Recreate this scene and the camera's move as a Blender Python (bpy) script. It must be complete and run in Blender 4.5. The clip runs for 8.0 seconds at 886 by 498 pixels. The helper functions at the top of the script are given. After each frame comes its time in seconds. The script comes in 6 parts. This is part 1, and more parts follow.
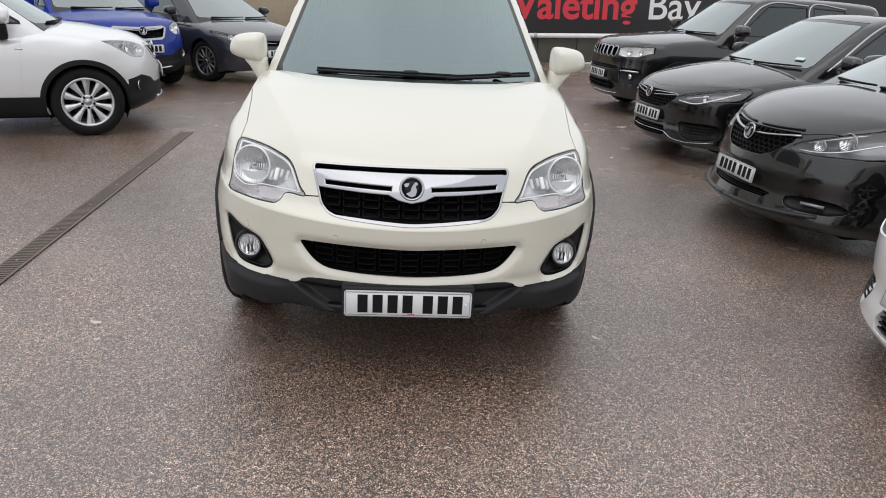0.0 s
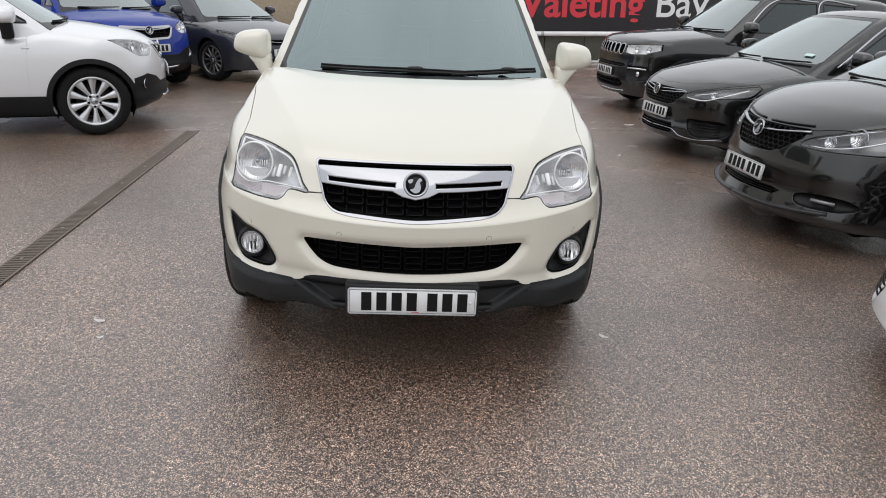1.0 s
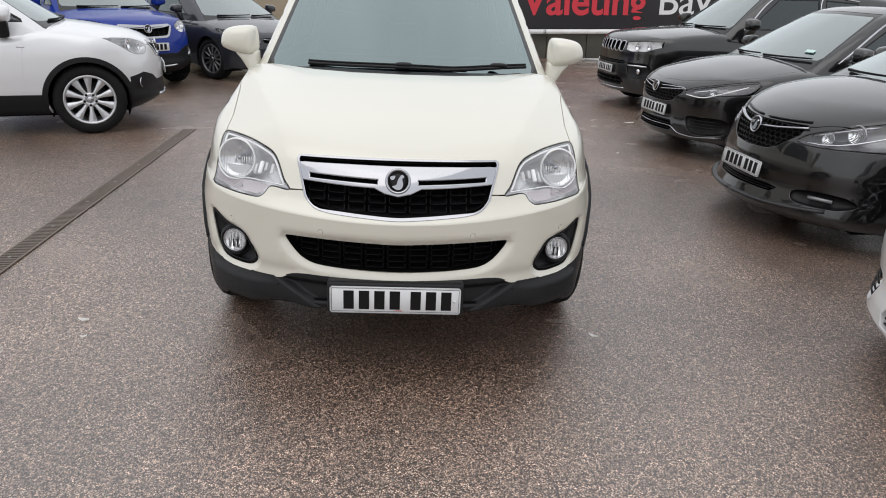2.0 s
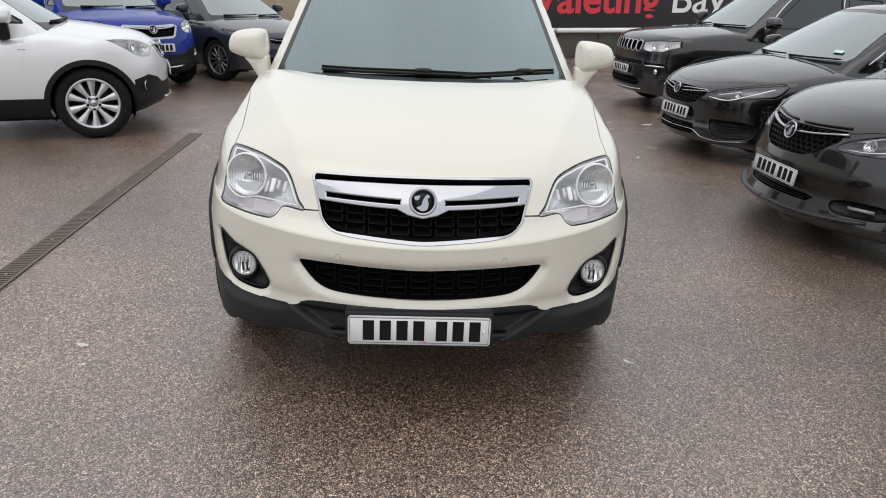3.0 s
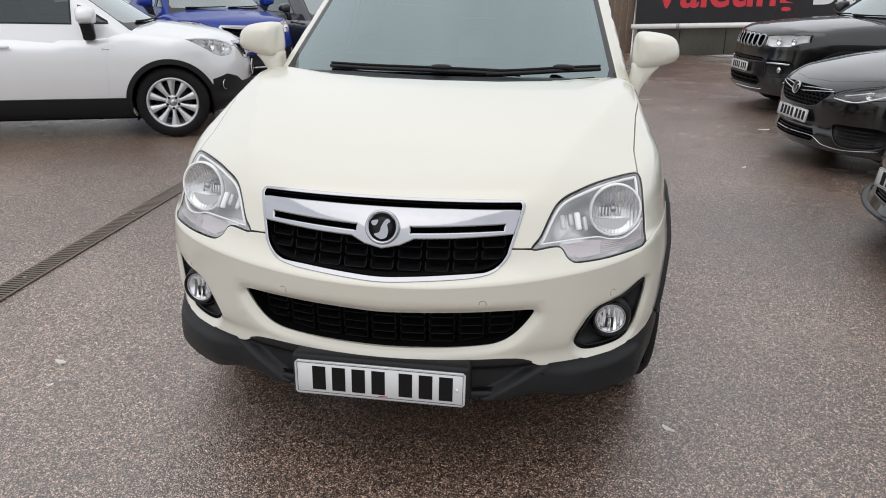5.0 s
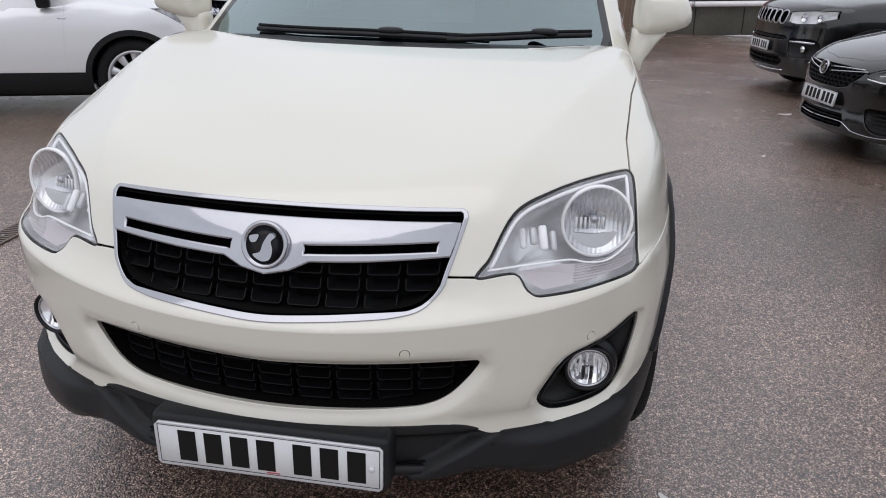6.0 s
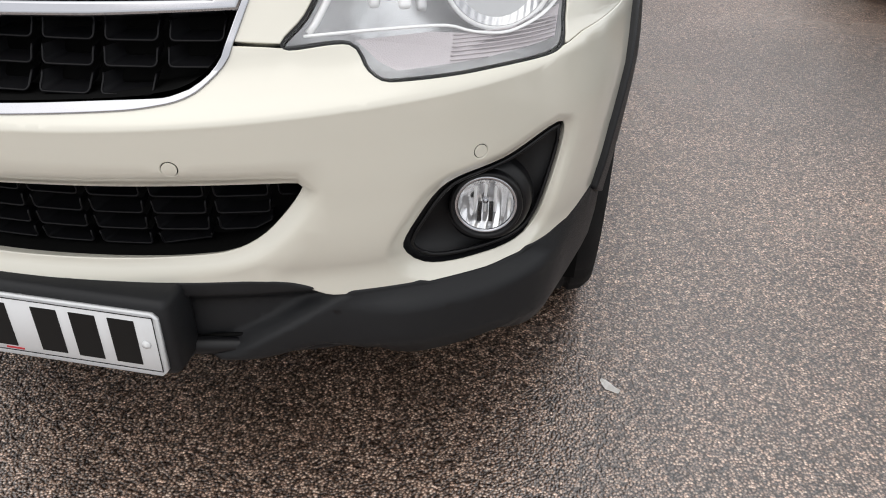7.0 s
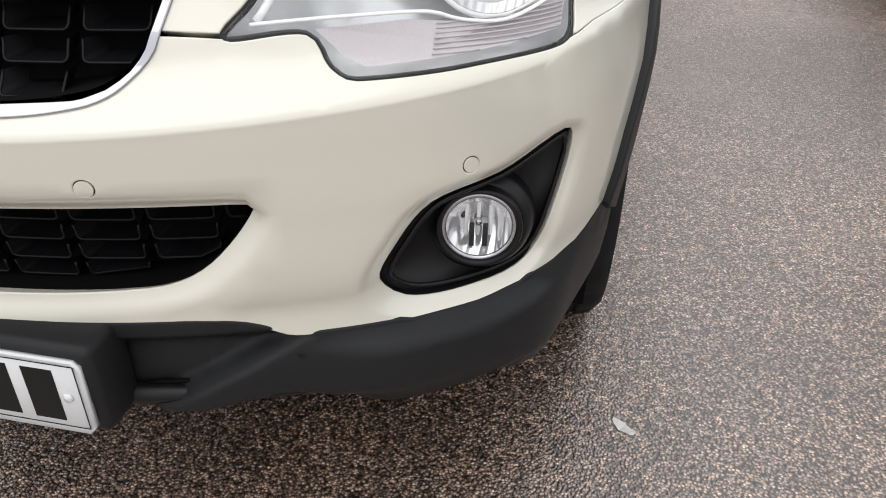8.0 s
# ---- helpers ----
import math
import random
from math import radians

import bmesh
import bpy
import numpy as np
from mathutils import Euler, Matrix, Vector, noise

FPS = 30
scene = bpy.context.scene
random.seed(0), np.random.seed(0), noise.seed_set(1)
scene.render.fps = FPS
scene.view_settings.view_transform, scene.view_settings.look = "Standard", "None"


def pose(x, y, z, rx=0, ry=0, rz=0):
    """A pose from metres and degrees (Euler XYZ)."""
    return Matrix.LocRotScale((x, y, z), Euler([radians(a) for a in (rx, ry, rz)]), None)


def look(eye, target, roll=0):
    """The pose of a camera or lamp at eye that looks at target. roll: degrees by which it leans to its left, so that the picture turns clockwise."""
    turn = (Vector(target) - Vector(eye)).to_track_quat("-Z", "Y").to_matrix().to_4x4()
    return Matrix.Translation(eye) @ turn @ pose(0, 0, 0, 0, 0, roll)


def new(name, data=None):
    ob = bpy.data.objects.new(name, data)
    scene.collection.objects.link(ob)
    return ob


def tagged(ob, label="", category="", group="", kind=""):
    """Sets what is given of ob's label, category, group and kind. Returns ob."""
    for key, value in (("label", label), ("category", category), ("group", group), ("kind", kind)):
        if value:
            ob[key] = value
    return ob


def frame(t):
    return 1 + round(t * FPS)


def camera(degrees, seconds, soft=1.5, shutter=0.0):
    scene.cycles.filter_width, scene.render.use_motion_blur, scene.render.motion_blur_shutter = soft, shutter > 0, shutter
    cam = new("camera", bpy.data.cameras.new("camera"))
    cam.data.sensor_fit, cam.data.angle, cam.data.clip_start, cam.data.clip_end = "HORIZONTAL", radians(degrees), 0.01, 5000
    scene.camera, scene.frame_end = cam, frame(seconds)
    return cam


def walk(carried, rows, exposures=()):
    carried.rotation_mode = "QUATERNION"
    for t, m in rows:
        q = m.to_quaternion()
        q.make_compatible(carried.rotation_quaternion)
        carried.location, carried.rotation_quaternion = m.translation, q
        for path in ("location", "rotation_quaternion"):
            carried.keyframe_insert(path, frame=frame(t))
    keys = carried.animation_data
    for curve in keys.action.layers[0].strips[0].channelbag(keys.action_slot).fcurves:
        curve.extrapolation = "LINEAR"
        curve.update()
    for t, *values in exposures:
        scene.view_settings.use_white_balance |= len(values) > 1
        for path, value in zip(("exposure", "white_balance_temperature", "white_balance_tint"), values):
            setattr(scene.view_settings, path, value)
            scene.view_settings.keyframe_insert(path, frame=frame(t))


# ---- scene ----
cam = camera(64.3, 8.0, soft=1.0)
PATH = [
    (0, (-0.14, -2.622, 1.612), (0.05, -0.756, 0.918), 3.1),
    (0.5, (-0.143, -2.588, 1.604), (0.036, -0.722, 0.908), 3.0),
    (1, (-0.125, -2.595, 1.591), (0.044, -0.728, 0.895), 2.8),
    (2.5, (-0.012, -2.487, 1.572), (0.133, -0.62, 0.87), 2.5),
    (3, (-0.099, -2.3, 1.582), (0.038, -0.433, 0.877), 2.4),
    (3.5, (-0.066, -2.218, 1.562), (0.064, -0.35, 0.858), 2.3),
    (4, (0.118, -2.098, 1.564), (0.137, -0.228, 0.855), 1.9),
    (4.5, (0.298, -1.992, 1.551), (0.207, -0.124, 0.84), 1.6),
    (4.7, (0.347, -1.933, 1.542), (0.184, -0.072, 0.829), 1.5),
    (5.8, (0.457, -1.309, 1.452), (0.217, 0.54, 0.728), 0.8),
    (6, (0.525, -1.196, 1.409), (0.292, 0.638, 0.647), 1.4),
    (6.3, (0.672, -1.028, 1.282), (0.447, 0.746, 0.386), 1.2),
    (6.5, (0.723, -0.905, 1.226), (0.5, 0.785, 0.18), 1.7),
    (7, (0.759, -0.725, 1.064), (0.527, 0.952, -0.001), 1.8),
    (7.5, (0.721, -0.635, 1.02), (0.476, 1.052, -0.026), 2.0),
    (8, (0.763, -0.553, 1.003), (0.512, 1.124, -0.057), 1.5),
]
walk(cam, [(t, look(eye, target, roll)) for t, eye, target, roll in PATH],
     exposures=[(0.0, 0.0, 6600, 10), (4.7, 0.0, 6600, 10), (5.6, -0.05, 6450, 10), (6.0, -0.17, 6330, 13), (6.3, -0.1, 6400, 12), (6.7, 0.05, 6700, 10), (7.1, 0.29, 6700, 10), (8.0, 0.34, 6700, 10)])

# ---------------------------------------------------------------- overcast daylight
world = bpy.data.worlds.new("overcast_sky")
scene.world = world
world.use_nodes = True
wn, wl = world.node_tree.nodes, world.node_tree.links
sky = wn.new("ShaderNodeTexSky")
sky.sky_type, sky.sun_disc, sky.sun_elevation, sky.sun_rotation = "NISHITA", False, radians(48), radians(196)
cloud = wn.new("ShaderNodeMix")                # an even layer of cloud over the clear sky
cloud.data_type = "RGBA"
cloud.inputs["Factor"].default_value = 0.86
cloud.inputs["B"].default_value = (8.8, 9.0, 9.3, 1)
wl.new(sky.outputs["Color"], cloud.inputs["A"])
way = wn.new("ShaderNodeTexCoord")
height = wn.new("ShaderNodeSeparateXYZ")
wl.new(way.outputs["Generated"], height.inputs["Vector"])
thick = wn.new("ShaderNodeMapRange")           # overcast: the zenith is brighter than the horizon
thick.inputs["From Min"].default_value, thick.inputs["From Max"].default_value = 0.0, 1.0
thick.inputs["To Min"].default_value, thick.inputs["To Max"].default_value = 0.91, 1.24
wl.new(height.outputs["Z"], thick.inputs["Value"])
wavy = wn.new("ShaderNodeTexNoise")
wavy.inputs["Scale"].default_value, wavy.inputs["Detail"].default_value = 2.2, 4
wl.new(way.outputs["Generated"], wavy.inputs["Vector"])
soft = wn.new("ShaderNodeMapRange")
soft.inputs["From Min"].default_value, soft.inputs["From Max"].default_value = 0.3, 0.7
soft.inputs["To Min"].default_value, soft.inputs["To Max"].default_value = 0.9, 1.1
wl.new(wavy.outputs["Fac"], soft.inputs["Value"])
both = wn.new("ShaderNodeMath")
both.operation = "MULTIPLY"
wl.new(thick.outputs["Result"], both.inputs[0])
wl.new(soft.outputs["Result"], both.inputs[1])
veil = wn.new("ShaderNodeMix")
veil.data_type, veil.blend_type = "RGBA", "MULTIPLY"
veil.inputs["Factor"].default_value = 1
wl.new(cloud.outputs["Result"], veil.inputs["A"])
wl.new(both.outputs["Value"], veil.inputs["B"])
wl.new(veil.outputs["Result"], wn["Background"].inputs["Color"])
wn["Background"].inputs["Strength"].default_value = 0.119

sun = new("sun", bpy.data.lights.new("sun", "SUN"))
sun.data.energy, sun.data.angle, sun.data.color = 0.6, radians(60), (1.0, 0.97, 0.93)
sun.matrix_world = look((-1.5, -3.5, 9), (0, 0, 0))


# ---------------------------------------------------------------- materials
def material(name, color, rough=0.5, metal=0.0, coat=0.0, grain=0.0, grain_size=40.0, bump=0.0, vary=0.0, vary_size=3.0, ior=1.5, coat_rough=0.03, gleam=0.5, facets=0.0, flute=0.45):
    """A surface with fine grain (colour and relief) and broad, faint unevenness, both at real size."""
    m = bpy.data.materials.new(name)
    m.use_nodes = True
    n, l = m.node_tree.nodes, m.node_tree.links
    b = n["Principled BSDF"]
    b.inputs["Roughness"].default_value, b.inputs["Metallic"].default_value = rough, metal
    b.inputs["Coat Weight"].default_value, b.inputs["Coat Roughness"].default_value = coat, coat_rough
    b.inputs["IOR"].default_value = ior
    b.inputs["Specular IOR Level"].default_value = gleam
    at = n.new("ShaderNodeTexCoord")
    tint = None
    for size, amount in ((grain_size, grain), (vary_size, vary)):
        if amount:
            t = n.new("ShaderNodeTexNoise")
            t.inputs["Scale"].default_value, t.inputs["Detail"].default_value = size, 4
            l.new(at.outputs["Object"], t.inputs["Vector"])
            r = n.new("ShaderNodeMapRange")
            r.inputs["To Min"].default_value, r.inputs["To Max"].default_value = 1 - amount, 1 + amount
            l.new(t.outputs["Fac"], r.inputs["Value"])
            k = n.new("ShaderNodeMix")
            k.data_type, k.blend_type = "RGBA", "MULTIPLY"
            k.inputs["Factor"].default_value = 1
            k.inputs["A"].default_value = (*color, 1)
            if tint:
                l.new(tint, k.inputs["A"])
            l.new(r.outputs["Result"], k.inputs["B"])
            tint = k.outputs["Result"]
    if tint:
        l.new(tint, b.inputs["Base Color"])
    else:
        b.inputs["Base Color"].default_value = (*color, 1)
    if facets:
        t = n.new("ShaderNodeTexWave")             # upright flutes
        t.inputs["Scale"].default_value, t.inputs["Distortion"].default_value = facets, 2.5
        t.inputs["Detail"].default_value, t.inputs["Detail Scale"].default_value = 1.0, 0.6
        l.new(at.outputs["Object"], t.inputs["Vector"])
        d = n.new("ShaderNodeBump")
        d.inputs["Strength"].default_value, d.inputs["Distance"].default_value = flute, 0.005
        l.new(t.outputs["Fac"], d.inputs["Height"])
        l.new(d.outputs["Normal"], b.inputs["Normal"])
    if bump:
        t = n.new("ShaderNodeTexNoise")
        t.inputs["Scale"].default_value, t.inputs["Detail"].default_value = grain_size * 2, 3
        l.new(at.outputs["Object"], t.inputs["Vector"])
        d = n.new("ShaderNodeBump")
        d.inputs["Strength"].default_value, d.inputs["Distance"].default_value = bump, 0.002
        l.new(t.outputs["Fac"], d.inputs["Height"])
        l.new(d.outputs["Normal"], b.inputs["Normal"])
    return m


def pane(name, tint, gloss=(1.0, 1.0, 1.0), rough=0.0, head_on=0.05, power=3.2):
    """Clear or tinted glass: what is behind shows through, and its front reflects."""
    m = bpy.data.materials.new(name)
    m.use_nodes = True
    n, l = m.node_tree.nodes, m.node_tree.links
    n.remove(n["Principled BSDF"])
    clear, shine, mix, edge, steep, span = (n.new("ShaderNode" + k) for k in ("BsdfTransparent", "BsdfGlossy", "MixShader", "LayerWeight", "Math", "MapRange"))
    clear.inputs["Color"].default_value = (*tint, 1)
    shine.inputs["Roughness"].default_value = rough
    shine.inputs["Color"].default_value = (*gloss, 1)
    edge.inputs["Blend"].default_value = 0.5
    steep.operation = "POWER"
    steep.inputs[1].default_value = power
    l.new(edge.outputs["Facing"], steep.inputs[0])
    span.inputs["To Min"].default_value, span.inputs["To Max"].default_value = head_on, 1.0
    l.new(steep.outputs["Value"], span.inputs["Value"])
    l.new(span.outputs["Result"], mix.inputs["Fac"])
    l.new(clear.outputs["BSDF"], mix.inputs[1])
    l.new(shine.outputs["BSDF"], mix.inputs[2])
    l.new(mix.outputs["Shader"], n["Material Output"].inputs["Surface"])
    return m


CREAM = material("cream_paint", (0.655, 0.634, 0.553), 0.3, metal=0.03, coat=1.0, coat_rough=0.02, vary=0.015, vary_size=2.0, ior=1.6)
CREAM.node_tree.nodes["Principled BSDF"].inputs["Coat IOR"].default_value = 1.5
SILVER = material("silver_paint", (0.72, 0.725, 0.74), 0.34, metal=0.2, coat=0.9, grain=0.05, grain_size=900)
BLUE = material("blue_paint", (0.008, 0.03, 0.24), 0.4, ior=1.15, coat=0.6, grain=0.05, grain_size=900)
BLACK = material("black_paint", (0.006, 0.006, 0.0065), 0.3, metal=0.6, coat=1.0, coat_rough=0.015, vary=0.1, grain=0.06, grain_size=900)
BLACK.node_tree.nodes["Principled BSDF"].inputs["Coat IOR"].default_value = 1.6
GREY = material("dark_grey_paint", (0.03, 0.032, 0.04), 0.4, metal=0.3, coat=1.0, ior=1.2, grain=0.08, grain_size=900)
WHITE = material("white_paint", (0.78, 0.78, 0.78), 0.3, coat=0.9, vary=0.02)
CLADDING = material("black_textured_plastic", (0.012, 0.0125, 0.0138), 0.44, grain=0.12, grain_size=700, bump=0.25, vary=0.15, vary_size=6, gleam=0.24)
PLASTIC = material("black_gloss_plastic", (0.005, 0.005, 0.006), 0.42, vary=0.1, gleam=0.3)
MESH_BLACK = material("grille_black", (0.006, 0.006, 0.007), 0.42, gleam=0.17, vary=0.1)
DARK = material("dark_cavity", (0.003, 0.003, 0.003), 0.8, gleam=0.1)
CHROME = material("bright_chrome", (0.42, 0.425, 0.45), 0.08, metal=1.0, grain=0.03, grain_size=60)
SATIN = material("satin_chrome", (0.62, 0.63, 0.66), 0.2, metal=1.0, grain=0.04, grain_size=80)
MIRROR = material("lamp_reflector", (0.93, 0.93, 0.94), 0.1, metal=1.0, facets=26)
LAMP_GREY = material("lamp_housing_silver", (0.80, 0.80, 0.805), 0.26, metal=0.6, vary=0.16, vary_size=30)
LAMP_RIM = material("lamp_rim_white", (0.9, 0.9, 0.9), 0.2)
HEAD_MIRROR = material("hazed_reflector", (0.66, 0.66, 0.67), 0.24, metal=0.95, facets=30, flute=0.16)
SHIELD = material("lamp_shield_grey", (0.56, 0.56, 0.565), 0.3, metal=0.35, vary=0.08, vary_size=20)
FOG_MIRROR = material("fog_reflector", (0.95, 0.95, 0.96), 0.14, metal=0.7, facets=16)
LAMP_RED = material("caption_red", (0.5, 0.03, 0.04), 0.4)
LAMP_DARK = material("lamp_housing_dark", (0.30, 0.30, 0.31), 0.3, metal=0.4, vary=0.25, vary_size=18)
RIBBED = material("ribbed_indicator", (0.52, 0.48, 0.495), 0.4, grain=0.12, grain_size=260, bump=0.4)
SEALING = material("lamp_seal_black", (0.006, 0.006, 0.007), 0.65)
GUNMETAL = material("dark_silver_plastic", (0.035, 0.035, 0.038), 0.4, metal=0.3)
DISC = material("brake_disc_steel", (0.03, 0.03, 0.03), 0.5, metal=0.5)
LENS = pane("clear_lamp_lens", (0.96, 0.965, 0.97), rough=0.05, head_on=0.035, power=5)
GLASS = pane("green_tinted_glass", (0.16, 0.2, 0.2), (0.82, 0.98, 0.99), 0.0, 0.23)
# parked cars' screens: same glass, hazed, its reflection raised to show a brighter sky
SKYLIT_GLASS = pane("skylit_hazed_glass", (0.16, 0.19, 0.19), (0.93, 1.0, 1.0), 0.06, 0.28)
SIDE_GLASS = pane("dark_side_glass", (0.13, 0.15, 0.15), (0.9, 1.0, 1.02), 0.0, 0.07)
FRIT = material("glass_edge_black", (0.012, 0.013, 0.014), 0.12)
RUBBER = material("tyre_rubber", (0.007, 0.007, 0.0075), 0.75, grain=0.2, grain_size=300, bump=0.3, vary=0.25, vary_size=8, gleam=0.25)
ALLOY = material("alloy_wheel_silver", (0.60, 0.61, 0.63), 0.28, metal=0.75, vary=0.05, vary_size=10)
PLATE = material("plate_white", (0.68, 0.69, 0.70), 0.3, vary=0.03, vary_size=12)
INK = material("plate_black", (0.006, 0.006, 0.006), 0.45, gleam=0.2)
STICKER = material("pale_sticker", (0.55, 0.72, 0.70), 0.5)
SEAL = material("sensor_ring", (0.012, 0.012, 0.012), 0.6)


# ---------------------------------------------------------------- small builders
def part(name, bm, mat, parent, label="", smooth=True):
    """Links a bmesh as one mesh object under a thing or a part."""
    me = bpy.data.meshes.new(name)
    bm.to_mesh(me)
    bm.free()
    if smooth:
        me.polygons.foreach_set("use_smooth", [True] * len(me.polygons))
    me.materials.append(mat)
    ob = new(name, me)
    ob.parent = parent
    return tagged(ob, label)


def slab(size, bevel=0.0, at=None, bm=None, segments=2):
    """A box with rounded edges."""
    bm = bm or bmesh.new()
    m = (at or Matrix()) @ Matrix.Diagonal((*size, 1))
    made = bmesh.ops.create_cube(bm, size=1, matrix=m)
    if bevel:
        edges = {e for v in made["verts"] for e in v.link_edges}
        bmesh.ops.bevel(bm, geom=list(edges), offset=bevel, segments=segments, affect="EDGES", profile=0.5)
    return bm


def lathe(profile, steps=48, at=None, bm=None, closed=False, cap=True):
    """Turns (radius, along) pairs about the local z axis."""
    bm = bm or bmesh.new()
    m = at or Matrix()
    rings = [[bm.verts.new(m @ Vector((r * math.cos(a), r * math.sin(a), h))) for a in np.linspace(0, 2 * math.pi, steps, endpoint=False)] for r, h in profile]
    pairs = list(zip(rings, rings[1:])) + ([(rings[-1], rings[0])] if closed else [])
    for a, b in pairs:
        for k in range(steps):
            bm.faces.new((a[k], a[(k + 1) % steps], b[(k + 1) % steps], b[k]))
    for r, flip in ((rings[0], True), (rings[-1], False)):
        if cap and not closed and profile[0 if flip else -1][0] > 1e-6:
            bm.faces.new(r[::-1] if flip else r)
    bmesh.ops.recalc_face_normals(bm, faces=bm.faces)
    return bm


def tube(points, radius, sides=8, bm=None, flat=1.0, up=(0, 0, 1), turn=0.0):
    """A rod along points; flat squeezes it along up."""
    bm = bm or bmesh.new()
    p = [Vector(q) for q in points]
    rings = []
    for k, q in enumerate(p):
        t = (p[min(k + 1, len(p) - 1)] - p[max(k - 1, 0)]).normalized()
        side = t.cross(Vector(up)).normalized()
        over = side.cross(t)
        r = radius[k] if isinstance(radius, (list, tuple)) else radius
        rings.append([bm.verts.new(q + r * (math.cos(a) * side + flat * math.sin(a) * over)) for a in np.linspace(turn, turn + 2 * math.pi, sides, endpoint=False)])
    for a, b in zip(rings, rings[1:]):
        for k in range(sides):
            bm.faces.new((a[k], a[(k + 1) % sides], b[(k + 1) % sides], b[k]))
    bm.faces.new(rings[0][::-1])
    bm.faces.new(rings[-1])
    bmesh.ops.recalc_face_normals(bm, faces=bm.faces)
    return bm


def ball(radii, at=None, bm=None, power=2.0, u=28, v=16):
    """A rounded lump; a higher power makes it boxier."""
    bm = bm or bmesh.new()
    m = at or Matrix()
    sgn = lambda c: math.copysign(abs(c) ** (2 / power), c)  # noqa: E731
    rows = []
    for b in np.linspace(-math.pi / 2, math.pi / 2, v):
        rows.append([bm.verts.new(m @ Vector((radii[0] * sgn(math.cos(b)) * sgn(math.cos(a)), radii[1] * sgn(math.cos(b)) * sgn(math.sin(a)), radii[2] * sgn(math.sin(b)))))
                     for a in np.linspace(0, 2 * math.pi, u, endpoint=False)])
    for p, q in zip(rows, rows[1:]):
        for k in range(u):
            bm.faces.new((p[k], p[(k + 1) % u], q[(k + 1) % u], q[k]))
    bmesh.ops.remove_doubles(bm, verts=bm.verts, dist=1e-5)
    bmesh.ops.recalc_face_normals(bm, faces=bm.faces)
    return bm


def facing(place, normal, up=(0, 0, 1)):
    """A pose whose z points along normal and whose y points up."""
    z = Vector(normal).normalized()
    x = Vector(up).cross(z).normalized()
    return Matrix.Translation(place) @ Matrix((x, z.cross(x), z)).transposed().to_4x4()


def ground_thing(name, label, category, m, group="", kind=""):
    ob = new(name)
    ob.matrix_world = m
    return tagged(ob, label, category, group, kind)


def number_plate(parent, m, width=0.52, bars=True):
    """A white plate with a fine border; its characters stand as plain bars."""
    p = part("number_plate", slab((width, 0.111, 0.006), 0.008, m, segments=1), PLATE, parent, "white plate with dark bars")
    for w, h, x, y in ((width - 0.014, 0.0012, 0, 0.049), (width - 0.014, 0.0012, 0, -0.049), (0.0012, 0.098, width / 2 - 0.007, 0), (0.0012, 0.098, 0.007 - width / 2, 0)):
        part("border", slab((w, h, 0.0006), 0, m @ pose(x, y, 0.0033)), INK, p, smooth=False)
    part("caption", slab((0.03, 0.0028, 0.0008), 0, m @ pose(0.012, -0.0445, 0.0034)), LAMP_RED, p, smooth=False)
    if bars:
        x = -0.2105
        for k in range(7):
            part("bar", slab((0.041, 0.079, 0.0012), 0, m @ pose(x + 0.025, 0, 0.0035)), INK, p, smooth=False)
            x += 0.061 + (0.022 if k == 3 else 0)
    return p


